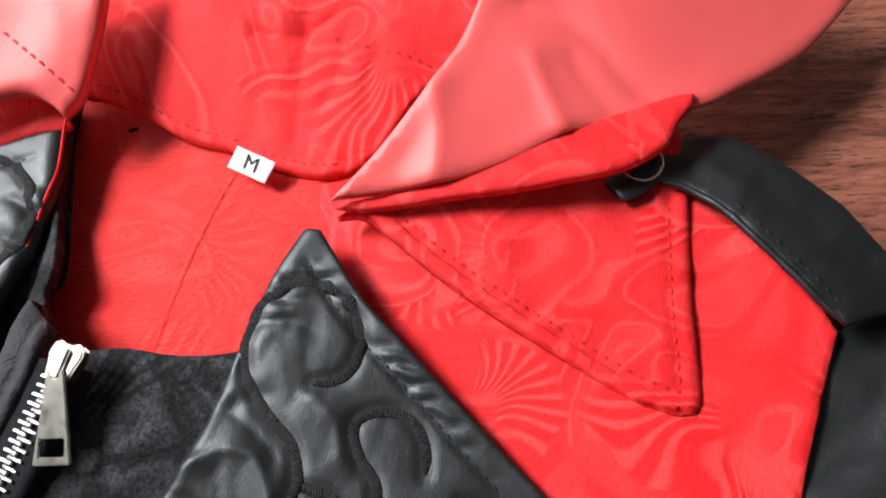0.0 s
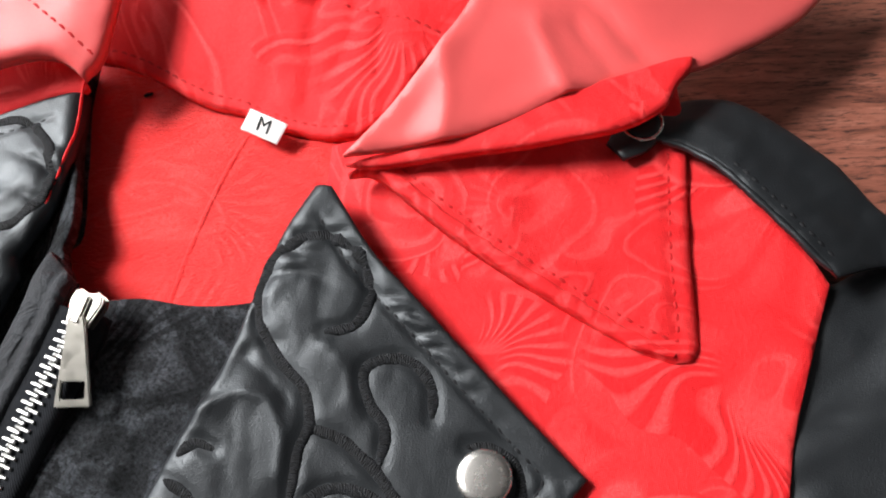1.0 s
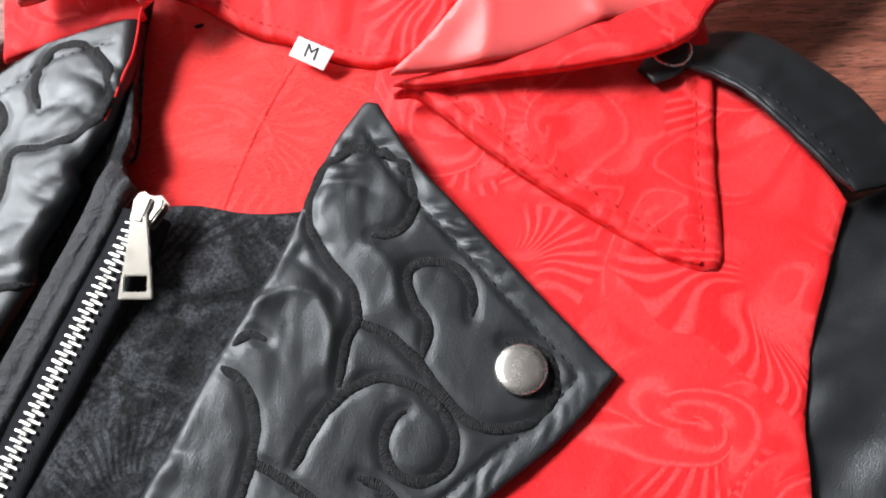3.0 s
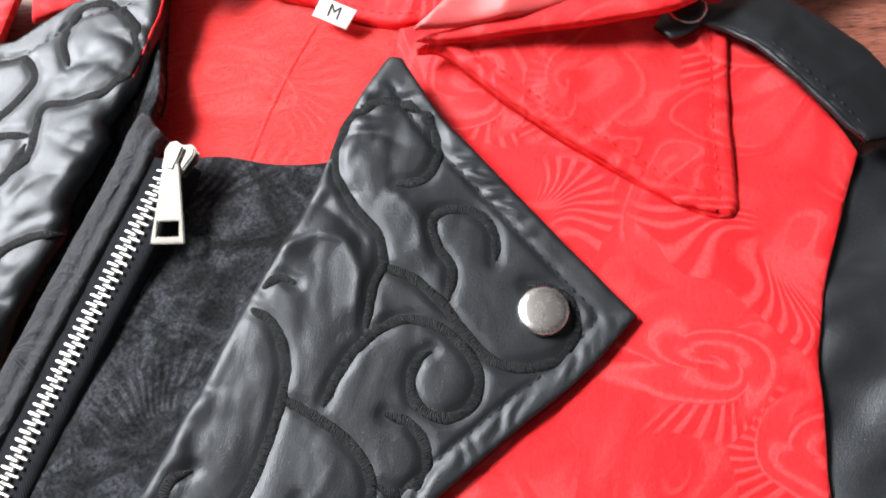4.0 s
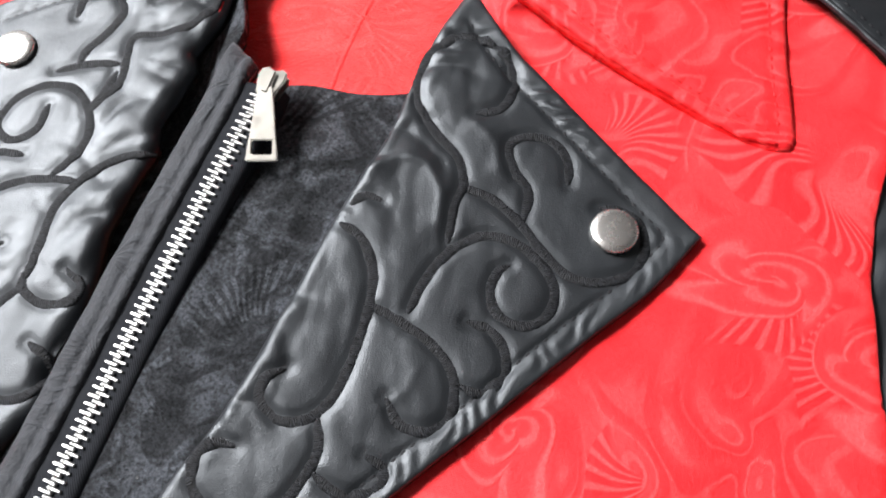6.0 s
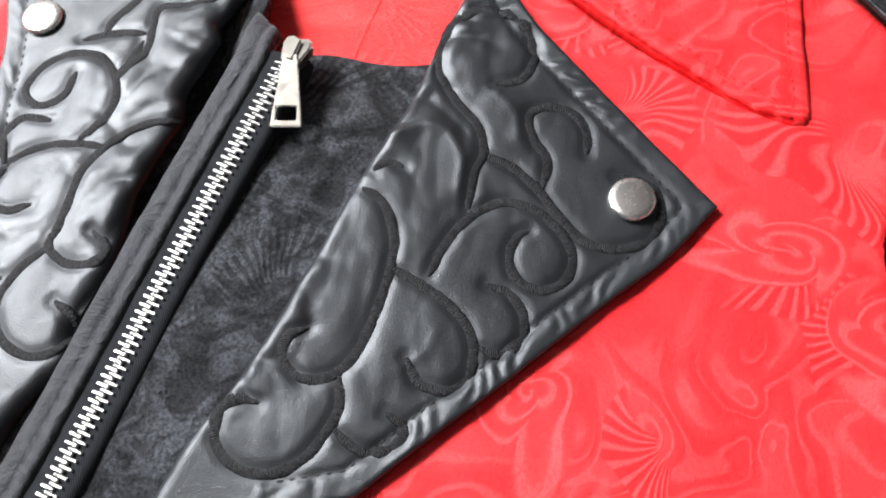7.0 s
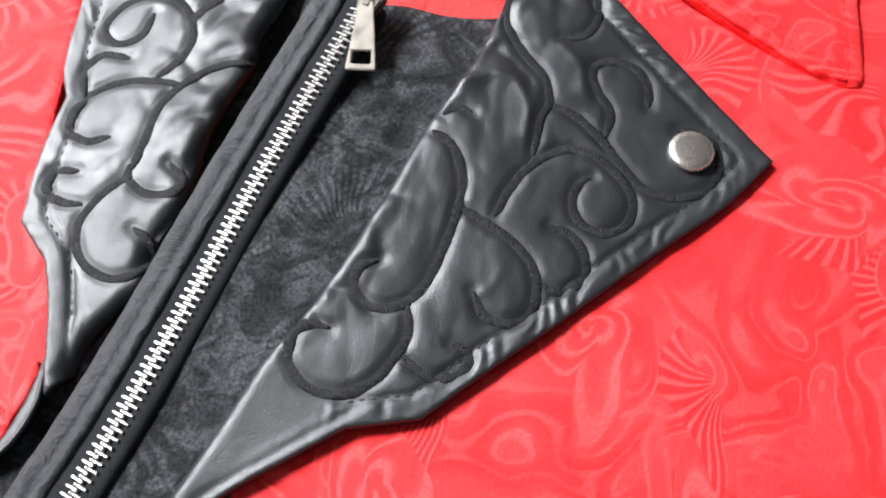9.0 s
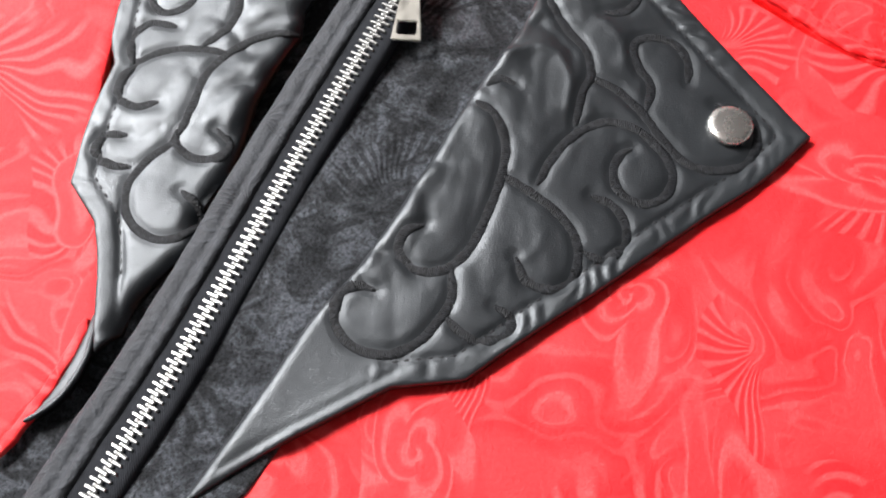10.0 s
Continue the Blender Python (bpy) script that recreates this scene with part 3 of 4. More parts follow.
# ---- lapels ----
def lapel(outline, scrolls, rolled, roll, hem, seed, angle, pucker, wrinkle, gather, tilt, folds, name_label, inner=()):
    lines = [smooth_line(s, 1.0, corner=75) for s in scrolls]
    first, last = hem
    probe = smooth_line(outline, 2.0, True, 20.0)
    sewn = inset(probe, 7.0, first, last)
    fold = smooth_line(rolled, 3.0)

    def relief(q, d, s):
        quilt = np.full(len(q), 1e9)
        for line in lines:
            quilt = np.minimum(quilt, nearest(q, line)[0])
        z = 0.55 * (1 - np.exp(-((quilt / 2.3) ** 4))) - 0.4 + 0.2 * np.clip(quilt / 8, 0, 1) + tilt * np.clip(7 - d, 0, 7) * np.clip((nearest(q, fold)[0] - 8) / 6, 0, 1)
        at, along = nearest(q, sewn)
        z -= 0.55 * np.exp(-((at / 0.9) ** 2))
        calm = np.clip((q[:, 1] - probe[:, 1].min() - 38) / 30, 0.12, 1) * np.clip((probe[:, 1].max() - q[:, 1] - 6) / 16, 0.1, 1)
        # the hem ripples aslant, more in some places than in others
        wave = np.abs(np.sin(math.pi * (s + 1.3 * d) / 8.0 + 3.5 * fold_noise(q, 17, seed=seed + 9))) - 0.5
        z += pucker * np.clip((probe[:, 1].max() - q[:, 1] - 6) / 16, 0.1, 1) * np.clip(0.9 + 2.2 * fold_noise(q, 24, seed=seed + 4), 0.15, 2.2) * wave * np.exp(-(((at - 2.6) / 3.0) ** 2)) * np.clip((8 - d) / 2, 0, 1)
        # pulled folds that run in from the rolled edge
        off, run = nearest(q, fold)
        near_fold = np.exp(-off / 22) * calm
        pull = np.abs(np.sin(math.pi * run / 13.0 + 4.0 * fold_noise(q, 24, seed=seed + 6))) - 0.6
        z += gather * pull * np.exp(-off / 13) * np.clip(off / 3, 0, 1) * calm * np.clip(0.7 + 1.8 * fold_noise(q, 30, seed=seed + 7), 0, 2)
        crease = np.abs(fold_noise(q, 13, 2.4, angle + 20, seed + 2))
        soft = fold_noise(q, 20, 1.7, angle - 15, seed)
        fine = np.abs(fold_noise(q, 7, 2.6, angle + 35, seed + 5))
        z += (0.4 + 0.6 * calm) * wrinkle * ((0.34 + 0.95 * near_fold) * soft + (0.2 + 1.5 * near_fold) * crease + (0.12 + 0.4 * near_fold) * fine)
        for line, high, wide in folds:
            z += high * np.exp(-nearest(q, smooth_line(line, 2))[0] / wide)
        return z

    cloth = Cloth(outline, inner, relief, 0.9, rolled, roll, ease=14, step=1.15, corner=20.0)
    ob = cloth.build("lapel", LEATHER, jacket, name_label, 2.2)
    for line in lines:
        cord("embroidered_scroll", line, cloth.z(line), 1.95, 0.26, THREAD, ob, "raised black satin-stitch scroll")
    stitches("topstitching", sewn, cloth, BLACK_STITCH, ob)
    return cloth, ob


R = [(-40.0, 112.9, 28), (-35.2, 111.9, 27), (-24.8, 94.2, 22), (-12.6, 79.8, 20), (2, 62.7, 18), (15.7, 46.9, 18), (26.5, 34.8, 17), (11.4, 18.9, 15.8), (-4.2, 6.7, 15.7), (-19.2, -5.4, 15.6), (-33.8, -17.5, 15.6), (-44.5, -25.8, 15.7), (-59.6, -37.8, 15.6), (-71.1, -47.3, 15.3), (-91.1, -51, 16), (-103.6, -58.9, 16.3), (-120.4, -69.5, 15.6), (-144.8, -87.8, 13), (-125.7, -52.8, 13), (-115, -32.5, 16), (-105.1, -18.7, 20), (-91.7, 6.1, 23), (-78.2, 35.1, 23), (-68.3, 54.1, 23), (-62.7, 64, 23.5), (-57.6, 76.9, 24), (-53.2, 88.8, 24.5), (-47.0, 102, 26)]
right, right_ob = lapel(
    R,
    [
        [(-36.5, 72.3, 22), (-29, 74.3, 22), (-24.9, 82.7, 22), (-27.3, 92.1, 22), (-35.1, 97.6, 22), (-45.3, 96.3, 22), (-51.9, 87.9, 22), (-53.1, 77.1, 22), (-48.3, 66.4, 22), (-41.5, 58.4, 22), (-40.1, 50, 22), (-42.9, 42.7, 22), (-44, 32, 22)],
        [(-9.9, 50.3, 20), (-10, 58.2, 20), (-14.2, 64, 20), (-20.9, 65.5, 20), (-26.8, 62.5, 20), (-25.6, 54.8, 20), (-21.7, 48.4, 20), (-22.8, 39.2, 20)],
        [(-40.4, 49.1, 20), (-32.3, 45.9, 20), (-24.2, 38.5, 20), (-17.1, 29.2, 20), (-10.2, 22.9, 20), (-2, 21.7, 20), (6.3, 24.7, 20), (10.4, 31.5, 20), (9.9, 37.8, 20), (4.9, 42.6, 20), (-1.7, 43.5, 20)],
        [(-54.7, 11.7, 20), (-50.8, 20.3, 20), (-43.4, 29.9, 20), (-34.2, 34.5, 20), (-25, 32.4, 20), (-17.6, 25.5, 20), (-14.8, 18.3, 20), (-17.5, 11.5, 20), (-23.8, 8.9, 20), (-30.4, 12, 20), (-32.4, 18.5, 20), (-30.4, 24, 20), (-26.9, 26.1, 20)],
        [(-74.2, 37.4, 23), (-67.9, 32.7, 22), (-64.3, 23, 22), (-65.3, 13.6, 22), (-68.9, 0, 22), (-73.9, -11.5, 22), (-80.6, -16.9, 22), (-87.8, -16.7, 22), (-92.7, -11.5, 22), (-91.5, -6, 22), (-86.2, -3.7, 22)],
        [(-64.9, 14.2, 20), (-56.4, 9.4, 20), (-47.3, 2.6, 20), (-42.3, -5.5, 20), (-43.2, -14.8, 20), (-49.5, -19.2, 20), (-56, -17.6, 20), (-59.6, -11.2, 20)],
        [(-38.6, 9.9, 19), (-31.9, 7.2, 19), (-28.3, 0.5, 19), (-30.5, -6.8, 19), (-36.3, -9, 19), (-40.6, -7.5, 19)],
        [(-77.2, -16.4, 20), (-76.6, -23.9, 20), (-79.1, -29.9, 20), (-85.1, -37.8, 20), (-93.6, -41.9, 20), (-102.9, -40.1, 20), (-108.6, -33.5, 20), (-108, -26.8, 20), (-103.6, -23.1, 20), (-98, -24, 20)],
        [(-77.7, -30.3, 19), (-72, -34.7, 19), (-66, -35.9, 19), (-60.2, -32.6, 19), (-59.7, -28.8, 19), (-64.4, -25.9, 19)],
        [(-71.5, 42.7, 23), (-67.1, 45.7, 22), (-62.6, 44, 22)],
    ],
    R[17:] + R[:1], 3.6, (R[0], R[14]), 10.0, 60, 0.62, 0.82, 1.0, 0.12,
    [
        ([(-90.2, -47.2), (-98.9, -52.0), (-110.2, -59.4), (-126.8, -70.4), (-134.5, -76.2)], -0.5, 0.9),
        ([(-66.5, 53.5), (-58, 57.5), (-50, 56), (-46, 47), (-46.5, 38)], 1.5, 3.2),
        ([(-56, 66), (-50, 61), (-45, 55)], -0.9, 2.6),
        ([(-36, 69), (-30, 62), (-30, 55)], 0.8, 2.6),
        ([(-52, -4), (-54, -9), (-61, -14)], 0.5, 2.2),
    ],
    "black leather lapel with embroidered scrolls and a puckered hem",
)
L = [(-113.5, 153, 19.5), (-113.9, 139.1, 18), (-119.5, 114.5, 16.5), (-127, 100.9, 16), (-126, 95.4, 16), (-134.6, 74.8, 15), (-134.2, 67, 15), (-144, 41.3, 15), (-148.5, 15.6, 15), (-155.7, -1.6, 15), (-155.8, -12.5, 15), (-168.8, -30.2, 10.5), (-172, -40.2, 10), (-176.6, -46.5, 11), (-178.0, -41.0, 16), (-182.2, -18.4, 18.5), (-185.8, -7.1, 18.5), (-196.2, 5, 16.5), (-195.8, 29.6, 15), (-192.7, 48.5, 16), (-196.2, 59.4, 15), (-197.2, 92.3, 16), (-202.2, 118.7, 14), (-176.4, 128.9, 15), (-160.8, 131.8, 17), (-143.2, 145.2, 17.5), (-126.9, 150, 19)]
left, left_ob = lapel(
    L,
    [
        [(-141.5, 121, 17), (-144.4, 131.2, 17), (-140.2, 142.3, 17), (-130.5, 143.8, 17), (-121.6, 134, 17), (-120.5, 122, 17), (-126.8, 112.6, 17), (-136.4, 108.3, 17), (-147, 106.5, 16), (-148.7, 90.4, 15), (-157.3, 79.7, 15)],
        [(-168, 115.4, 15), (-165.8, 122.9, 15), (-156.7, 124.7, 15), (-151.8, 117.9, 15), (-155.8, 109.6, 15), (-161.8, 102.5, 15), (-164.2, 96.4, 15)],
        [(-171.1, 94.6, 15), (-159, 97.3, 15), (-149.9, 96.9, 15)],
        [(-170.3, 82.1, 15), (-173.1, 73.1, 15), (-180.8, 69.6, 15), (-185.9, 75, 15), (-182.2, 84.1, 15), (-172.6, 89, 15), (-162.6, 86.9, 15), (-156.2, 77.9, 15), (-156.9, 66.9, 15), (-165.1, 57, 15)],
        [(-150.5, 94.1, 15), (-154.2, 82.5, 15), (-157.1, 77.9, 15)],
        [(-175, 64.3, 15), (-184.5, 65.1, 15), (-189.2, 57.4, 15), (-186.8, 49.1, 15)],
        [(-174.9, 35.2, 15), (-182.4, 33, 15), (-189, 37.8, 15), (-187.4, 46, 15), (-180, 53.5, 15), (-169.5, 55.8, 15), (-156.5, 55.1, 15)],
        [(-134.5, 65.3, 15), (-145.1, 62.9, 15), (-154.9, 56.2, 15), (-161.2, 46.7, 15), (-163.8, 33.6, 15), (-166.1, 23.8, 15)],
        [(-154.6, 27, 15), (-150, 21.4, 15), (-152.5, 16.7, 15), (-160.2, 16.4, 15), (-166.4, 20.9, 15), (-166.9, 25.7, 15)],
        [(-166.6, 21.8, 15), (-174.4, 14, 15), (-178.2, 4.7, 15), (-174.8, -5.9, 15), (-166.8, -11.1, 15), (-160.1, -10.2, 15), (-156.1, -4.8, 15), (-156.8, 0.8, 15), (-161.5, 5, 15)],
        [(-182.2, 22.8, 14), (-190.1, 22.5, 14), (-191.3, 16.8, 14), (-185.8, 12.2, 14), (-178.6, 11.6, 14)],
    ],
    L[:13], 5.0, (L[13], L[0]), 30.0, 20, 0.25, 1.1, 1.7, 0.0, [([(-178.6, -2), (-176.2, -14), (-174.0, -26), (-172.5, -38)], -1.2, 1.8)],
    "wrinkled shiny black leather lapel with embroidered scrolls",
    [(-176.2, -20.6, 9), (-177.6, -7.9, 10), (-183.2, 4.9, 12.5)],
)


def snap(cloth, ob, place):
    x, y = place[:2]
    z = float(cloth.z([(x, y)])[0])
    rows = [(6.3, -0.6), (6.7, 0.2), (6.8, 0.9), (6.6, 1.5), (6.1, 1.9), (4.5, 2.1), (2.5, 2.22), (0.6, 2.26)]
    lathe("snap_button", rows, (x, y, z), NICKEL, ob, "domed polished nickel snap button")


snap(right, right_ob, [(2.3, 36, 21)][0])
snap(left, left_ob, [(-185.7, 102.8, 17)][0])

# ---- zip ----
ZIP = [(-98.6, 79.2, 29), (-100, 73.7, 28), (-111.1, 49.1, 25.2), (-127, 12.1, 20.4), (-139.4, -21.0, 18.2), (-151.5, -52.7, 17), (-166.1, -85.8, 15), (-172, -103, 15)]
zip_line = smooth_line(ZIP, 1.0)
zip_sheet = heights(ZIP, 2.0)
zip_run = np.r_[0, np.cumsum(np.linalg.norm(np.diff(zip_line, axis=0), axis=1))]


def zip_at(r):
    r, asked = max(r, 1.0), r
    p = np.array((np.interp(r, zip_run, zip_line[:, 0]), np.interp(r, zip_run, zip_line[:, 1])))
    q = np.array((np.interp(r + 6, zip_run, zip_line[:, 0]), np.interp(r + 6, zip_run, zip_line[:, 1])))
    o = np.array((np.interp(r - 6, zip_run, zip_line[:, 0]), np.interp(r - 6, zip_run, zip_line[:, 1])))
    t = (q - o) / np.linalg.norm(q - o)
    if asked < r:
        p = p + t * (asked - r)
    return p, t, float(zip_sheet([p])[0])


def strip(name, profile, material, parent, label="", wave=0.0, start=0.0, seed=0.0, step=1.5, thick=1.2, slant=0.0, dip=0.0):
    """A band along the zip: profile rows are (across the zip, height over the teeth's base)."""
    profile = smooth_line(profile, 0.8, corner=60)
    verts, faces, k = [], [], len(profile)
    rs = np.arange(start, zip_run[-1], step)
    for r in rs:
        for u, h in profile:
            p, t, z = zip_at(r + slant * u)
            q = p + np.array((-t[1], t[0])) * u
            sink = dip * max(0.0, 1 - (r - start) / 9) ** 2
            verts.append((*q, z + h - sink + wave * noise.fractal(Vector((q[0] / 9, q[1] / 9, seed)), 0.8, 2.0, 3)))
    n = len(verts)
    for i in range(len(rs) - 1):
        for j in range(k - 1):
            a = i * k + j
            faces.append((a, a + k, a + k + 1, a + 1))
    low = [(x, y, z - thick) for x, y, z in verts]
    faces += [[i + n for i in reversed(f)] for f in faces]
    for i in range(len(rs) - 1):
        for a in (i * k, i * k + k - 1):
            faces.append((a, a + n, a + k + n, a + k))
    for j in range(k - 1):
        for a in (j, (len(rs) - 1) * k + j):
            faces.append((a, a + 1, a + 1 + n, a + n))
    return mesh_object(name, verts + low, faces, material, parent, label)


zipper = mesh_object("zipper", [], [], ZINC, jacket, "bright metal zip on black tape")
strip("tape", [(-8.0, -1.1), (-5, -0.4), (0, -0.15), (4.4, -0.2), (5.6, -0.5), (6.6, -1.3), (7.4, -3.2)], TWILL, zipper, "black twill tape", 0.12, seed=2)
strip("placket", [(-18.0, -9.0), (-17.6, -4.0), (-16.6, -1.2), (-14.4, -0.1), (-11.6, -0.1), (-10.6, -0.6), (-9.8, 0.1), (-8.2, 1.0), (-6.8, 0.7), (-6.0, -0.4), (-5.7, -1.4)], SUEDE, jacket, "black suede-like placket with a welted fold", 0.45, -4.0, 5, 1.2, slant=0.6, dip=2.5)


def tooth_mesh():
    """One metal zip tooth: a stem with a swollen, hooked head."""
    bm = bmesh.new()
    rows = [(-3.0, 0.34, 0.45), (-2.75, 0.46, 0.7), (-1.4, 0.5, 0.8), (-0.3, 0.46, 0.8), (0.5, 0.62, 0.95), (1.0, 0.42, 0.75)]
    rings = []
    for x, w, h in rows:
        rings.append([bm.verts.new((x * 0.001, y * 0.001, z * 0.001)) for y, z in ((-w, -0.3), (w, -0.3), (w, h * 0.6), (w * 0.55, h), (-w * 0.55, h), (-w, h * 0.6))])
    for a, b in zip(rings, rings[1:]):
        for k in range(6):
            bm.faces.new((a[k], b[k], b[(k + 1) % 6], a[(k + 1) % 6]))
    bm.faces.new(rings[0])
    bm.faces.new(list(reversed(rings[-1])))
    bmesh.ops.recalc_face_normals(bm, faces=bm.faces[:])
    me = bpy.data.meshes.new("tooth")
    bm.to_mesh(me)
    bm.free()
    me.materials.append(ZINC)
    return me


def teeth():
    me, pitch, r, flip = tooth_mesh(), 1.18, 3.0, 1
    while r < zip_run[-1] - 1:
        p, t, z = zip_at(r)
        ob = new("tooth", me)
        ob.parent = zipper
        turn = math.degrees(math.atan2(-t[0] * flip, t[1] * flip)) + random.uniform(-1.5, 1.5)
        ob.matrix_local = pose(p[0] * 0.001, p[1] * 0.001, z * 0.001 + random.uniform(-0.05, 0.05) * 0.001, 0, 0, turn)
        r, flip = r + pitch, -flip


teeth()


def slider():
    """The slider's body with its bridge, and the pull tab with a slot, hanging from it."""
    p, t, z = zip_at(1.0)
    angle = math.degrees(math.atan2(-t[0], t[1])) + 180
    base = pose([(-96, 78.4, 30)][0][0] * 0.001, [(-96, 78.4, 30)][0][1] * 0.001, (z + 1.0) * 0.001, 0, 0, angle)
    outline = [(x * 0.92, y * 0.92) for x, y in ((-4.4, 4.6), (-2.6, 5.6), (0, 4.4), (2.6, 5.6), (4.4, 4.6), (4.9, 2.0), (4.0, -1.5), (3.3, -4.8), (-3.3, -4.8), (-4.0, -1.5), (-4.9, 2.0))]
    bm = bmesh.new()
    for z0, z1 in ((-1.9, -0.9), (0.9, 2.0)):
        low = [bm.verts.new((x * 0.001, y * 0.001, z0 * 0.001)) for x, y in outline]
        top = [bm.verts.new((x * 0.95 * 0.001, y * 0.95 * 0.001, z1 * 0.001)) for x, y in outline]
        bm.faces.new(top)
        bm.faces.new(list(reversed(low)))
        for i in range(len(low)):
            j = (i + 1) % len(low)
            bm.faces.new((low[i], low[j], top[j], top[i]))
    bmesh.ops.recalc_face_normals(bm, faces=bm.faces[:])
    bmesh.ops.bevel(bm, geom=[e for e in bm.edges if e.calc_face_angle() > 1.0], offset=0.0004, segments=2, affect="EDGES")
    made = bmesh.ops.create_cube(bm, size=0.001)["verts"]
    bmesh.ops.scale(bm, vec=(2.2, 4.4, 2.4), verts=made)
    bmesh.ops.translate(bm, vec=(0, 0.0022, 0), verts=made)
    bmesh.ops.recalc_face_normals(bm, faces=bm.faces[:])
    bmesh.ops.transform(bm, matrix=base, verts=bm.verts)
    part("slider", bm, SATIN_NICKEL, zipper, "nickel zip slider")
    # the bridge: a small arch over the body
    bm = bmesh.new()
    made = bmesh.ops.create_cube(bm, size=0.001)["verts"]
    bmesh.ops.scale(bm, vec=(2.8, 8.0, 1.5), verts=made)
    bmesh.ops.bevel(bm, geom=bm.edges[:], offset=0.0006, segments=3, affect="EDGES")
    bmesh.ops.translate(bm, vec=(0, -0.0006, 0.0026), verts=bm.verts)
    bmesh.ops.transform(bm, matrix=base, verts=bm.verts)
    part("bridge", bm, SATIN_NICKEL, zipper, "nickel bridge over the slider")
    # the pull tab
    head, foot, a, b = (Vector(q) for q in [(-96.8, 73.6, 30), (-97.1, 54.9, 25.5), (-101.8, 55.4, 25.5), (-92.4, 54.8, 25.5)])
    down = (foot - head)
    long = down.length
    down.normalize()
    across = (b - a).normalized()
    across = (across - down * across.dot(down)).normalized()
    up = down.cross(across)
    if up.z < 0:
        up = -up
    wide0, wide1 = 2.3, (b - a).length / 2

    def at(u, v, w):
        return (head + down * u + across * v + up * (w + 1.2)) * 0.001

    bm = bmesh.new()
    hole = (long - 6.2, long - 1.9, wide1 - 1.7)
    us = [-3.0, -1.5, hole[0], hole[1], long - 0.3, long]
    cols = []
    for u in us:
        k = max(0.0, min(1.0, u / long))
        w = (wide0 + (wide1 - wide0) * k**0.8) * (0.8 if u in (us[0],) else 0.95 if u == us[-1] else 1.0)
        h = hole[2] if u > 0 else 1.0
        cols.append([[bm.verts.new(at(u, v, z)) for v in (-w, -h, h, w)] for z in (0.9, -0.5)])
    for i in range(len(us) - 1):
        for j in range(3):
            if j == 1 and us[i] == hole[0]:
                continue
            for lay in (0, 1):
                a0, b0 = cols[i][lay], cols[i + 1][lay]
                bm.faces.new((a0[j], a0[j + 1], b0[j + 1], b0[j]))
    for i in range(len(us) - 1):
        for j in (0, 3) + ((1, 2) if us[i] == hole[0] else ()):
            bm.faces.new((cols[i][0][j], cols[i + 1][0][j], cols[i + 1][1][j], cols[i][1][j]))
    for i, js in ((0, (0, 1, 2)), (len(us) - 1, (0, 1, 2)), (2, (1,)), (3, (1,))):
        for j in js:
            bm.faces.new((cols[i][0][j], cols[i][0][j + 1], cols[i][1][j + 1], cols[i][1][j]))
    bmesh.ops.recalc_face_normals(bm, faces=bm.faces[:])
    rim = [e for e in bm.edges if len(e.link_faces) == 2 and e.calc_face_angle() > 0.8]
    bmesh.ops.bevel(bm, geom=rim, offset=0.0003, segments=2, affect="EDGES")
    part("pull_tab", bm, SATIN_NICKEL, zipper, "flat nickel pull tab with a slot")


slider()

# ---- collar ----
N = [(-121.8, 171.6, 13), (-113.3, 167.8, 11), (-106.4, 165.8, 10), (-97, 161.5, 10), (-80.3, 151.4, 10), (-67.6, 146.7, 11), (-49.9, 138.2, 13), (-33.3, 134.7, 14), (-22, 139.4, 17), (-10.1, 152.2, 20), (16.3, 169.9, 34), (14, 184, 38), (-46.9, 200.1, 36), (-104.4, 207.3, 30), (-115.2, 200.6, 24)]


def neck_relief(q, d, s):
    z = 1.7 * fold_noise(q, 24, 1.8, 80, 11) + 0.8 * np.abs(fold_noise(q, 11, 2.6, 70, 31))
    for line, high, wide in (
        ([(-41, 179), (-42.4, 173), (-44, 160), (-47, 146)], -1.3, 3.0),
        ([(-30, 172), (-32, 163), (-36, 155)], -1.5, 2.5),
        ([(-20, 168), (-24, 158), (-24, 150)], -1.6, 3.0),
        ([(-58, 177), (-52, 175), (-42, 174), (-33, 177)], -2.2, 1.6),
        ([(-104, 190), (-95, 186), (-84, 186)], -1.4, 2.0),
    ):
        z += high * np.exp(-nearest(q, smooth_line(line, 2))[0] / wide)
    return z - 0.4 * np.exp(-(((d - 3) / 1.4) ** 2)) + 0.3 * fold_noise(q, 4.5, 1.4, 20, 33) * np.exp(-((d / 6) ** 2))


neck = Cloth(N, (), neck_relief, 1.6, ease=12, step=1.6)
neck_ob = neck.build("back_collar", DAMASK, jacket, "red damask inner collar, creased", 2.4)
stitches("topstitching", inset(neck.line, 3.0, N[1], N[8]), neck, RED_STITCH, neck_ob)
stitches("topstitching", smooth_line([(-34, 172), (-27, 168.5), (-15, 164), (-3, 158.5)], 1.0), neck, RED_STITCH, neck_ob)
F = [(-31.5, 116.2, 28), (-25.8, 116.4, 27.5), (-19, 111.5, 24), (-6.4, 101.1, 20), (7.5, 90.2, 18.5), (25, 77.9, 17.5), (39.2, 68.3, 16.5), (50.2, 63.0, 16), (54.8, 62.6, 16), (57.2, 66.5, 15.4), (57.9, 88.4, 15.7), (59.9, 111.1, 16.7), (60.6, 126.6, 18.5), (59.8, 141.9, 22), (14.8, 144.1, 24), (-12.9, 128.3, 25)]
F = F[:3] + lift(F[3:8], 2.4) + lift(F[8:12], 1.0) + F[12:]
flap_sewn = inset(smooth_line(F, 2.0, True), 5.5, F[1], F[12])


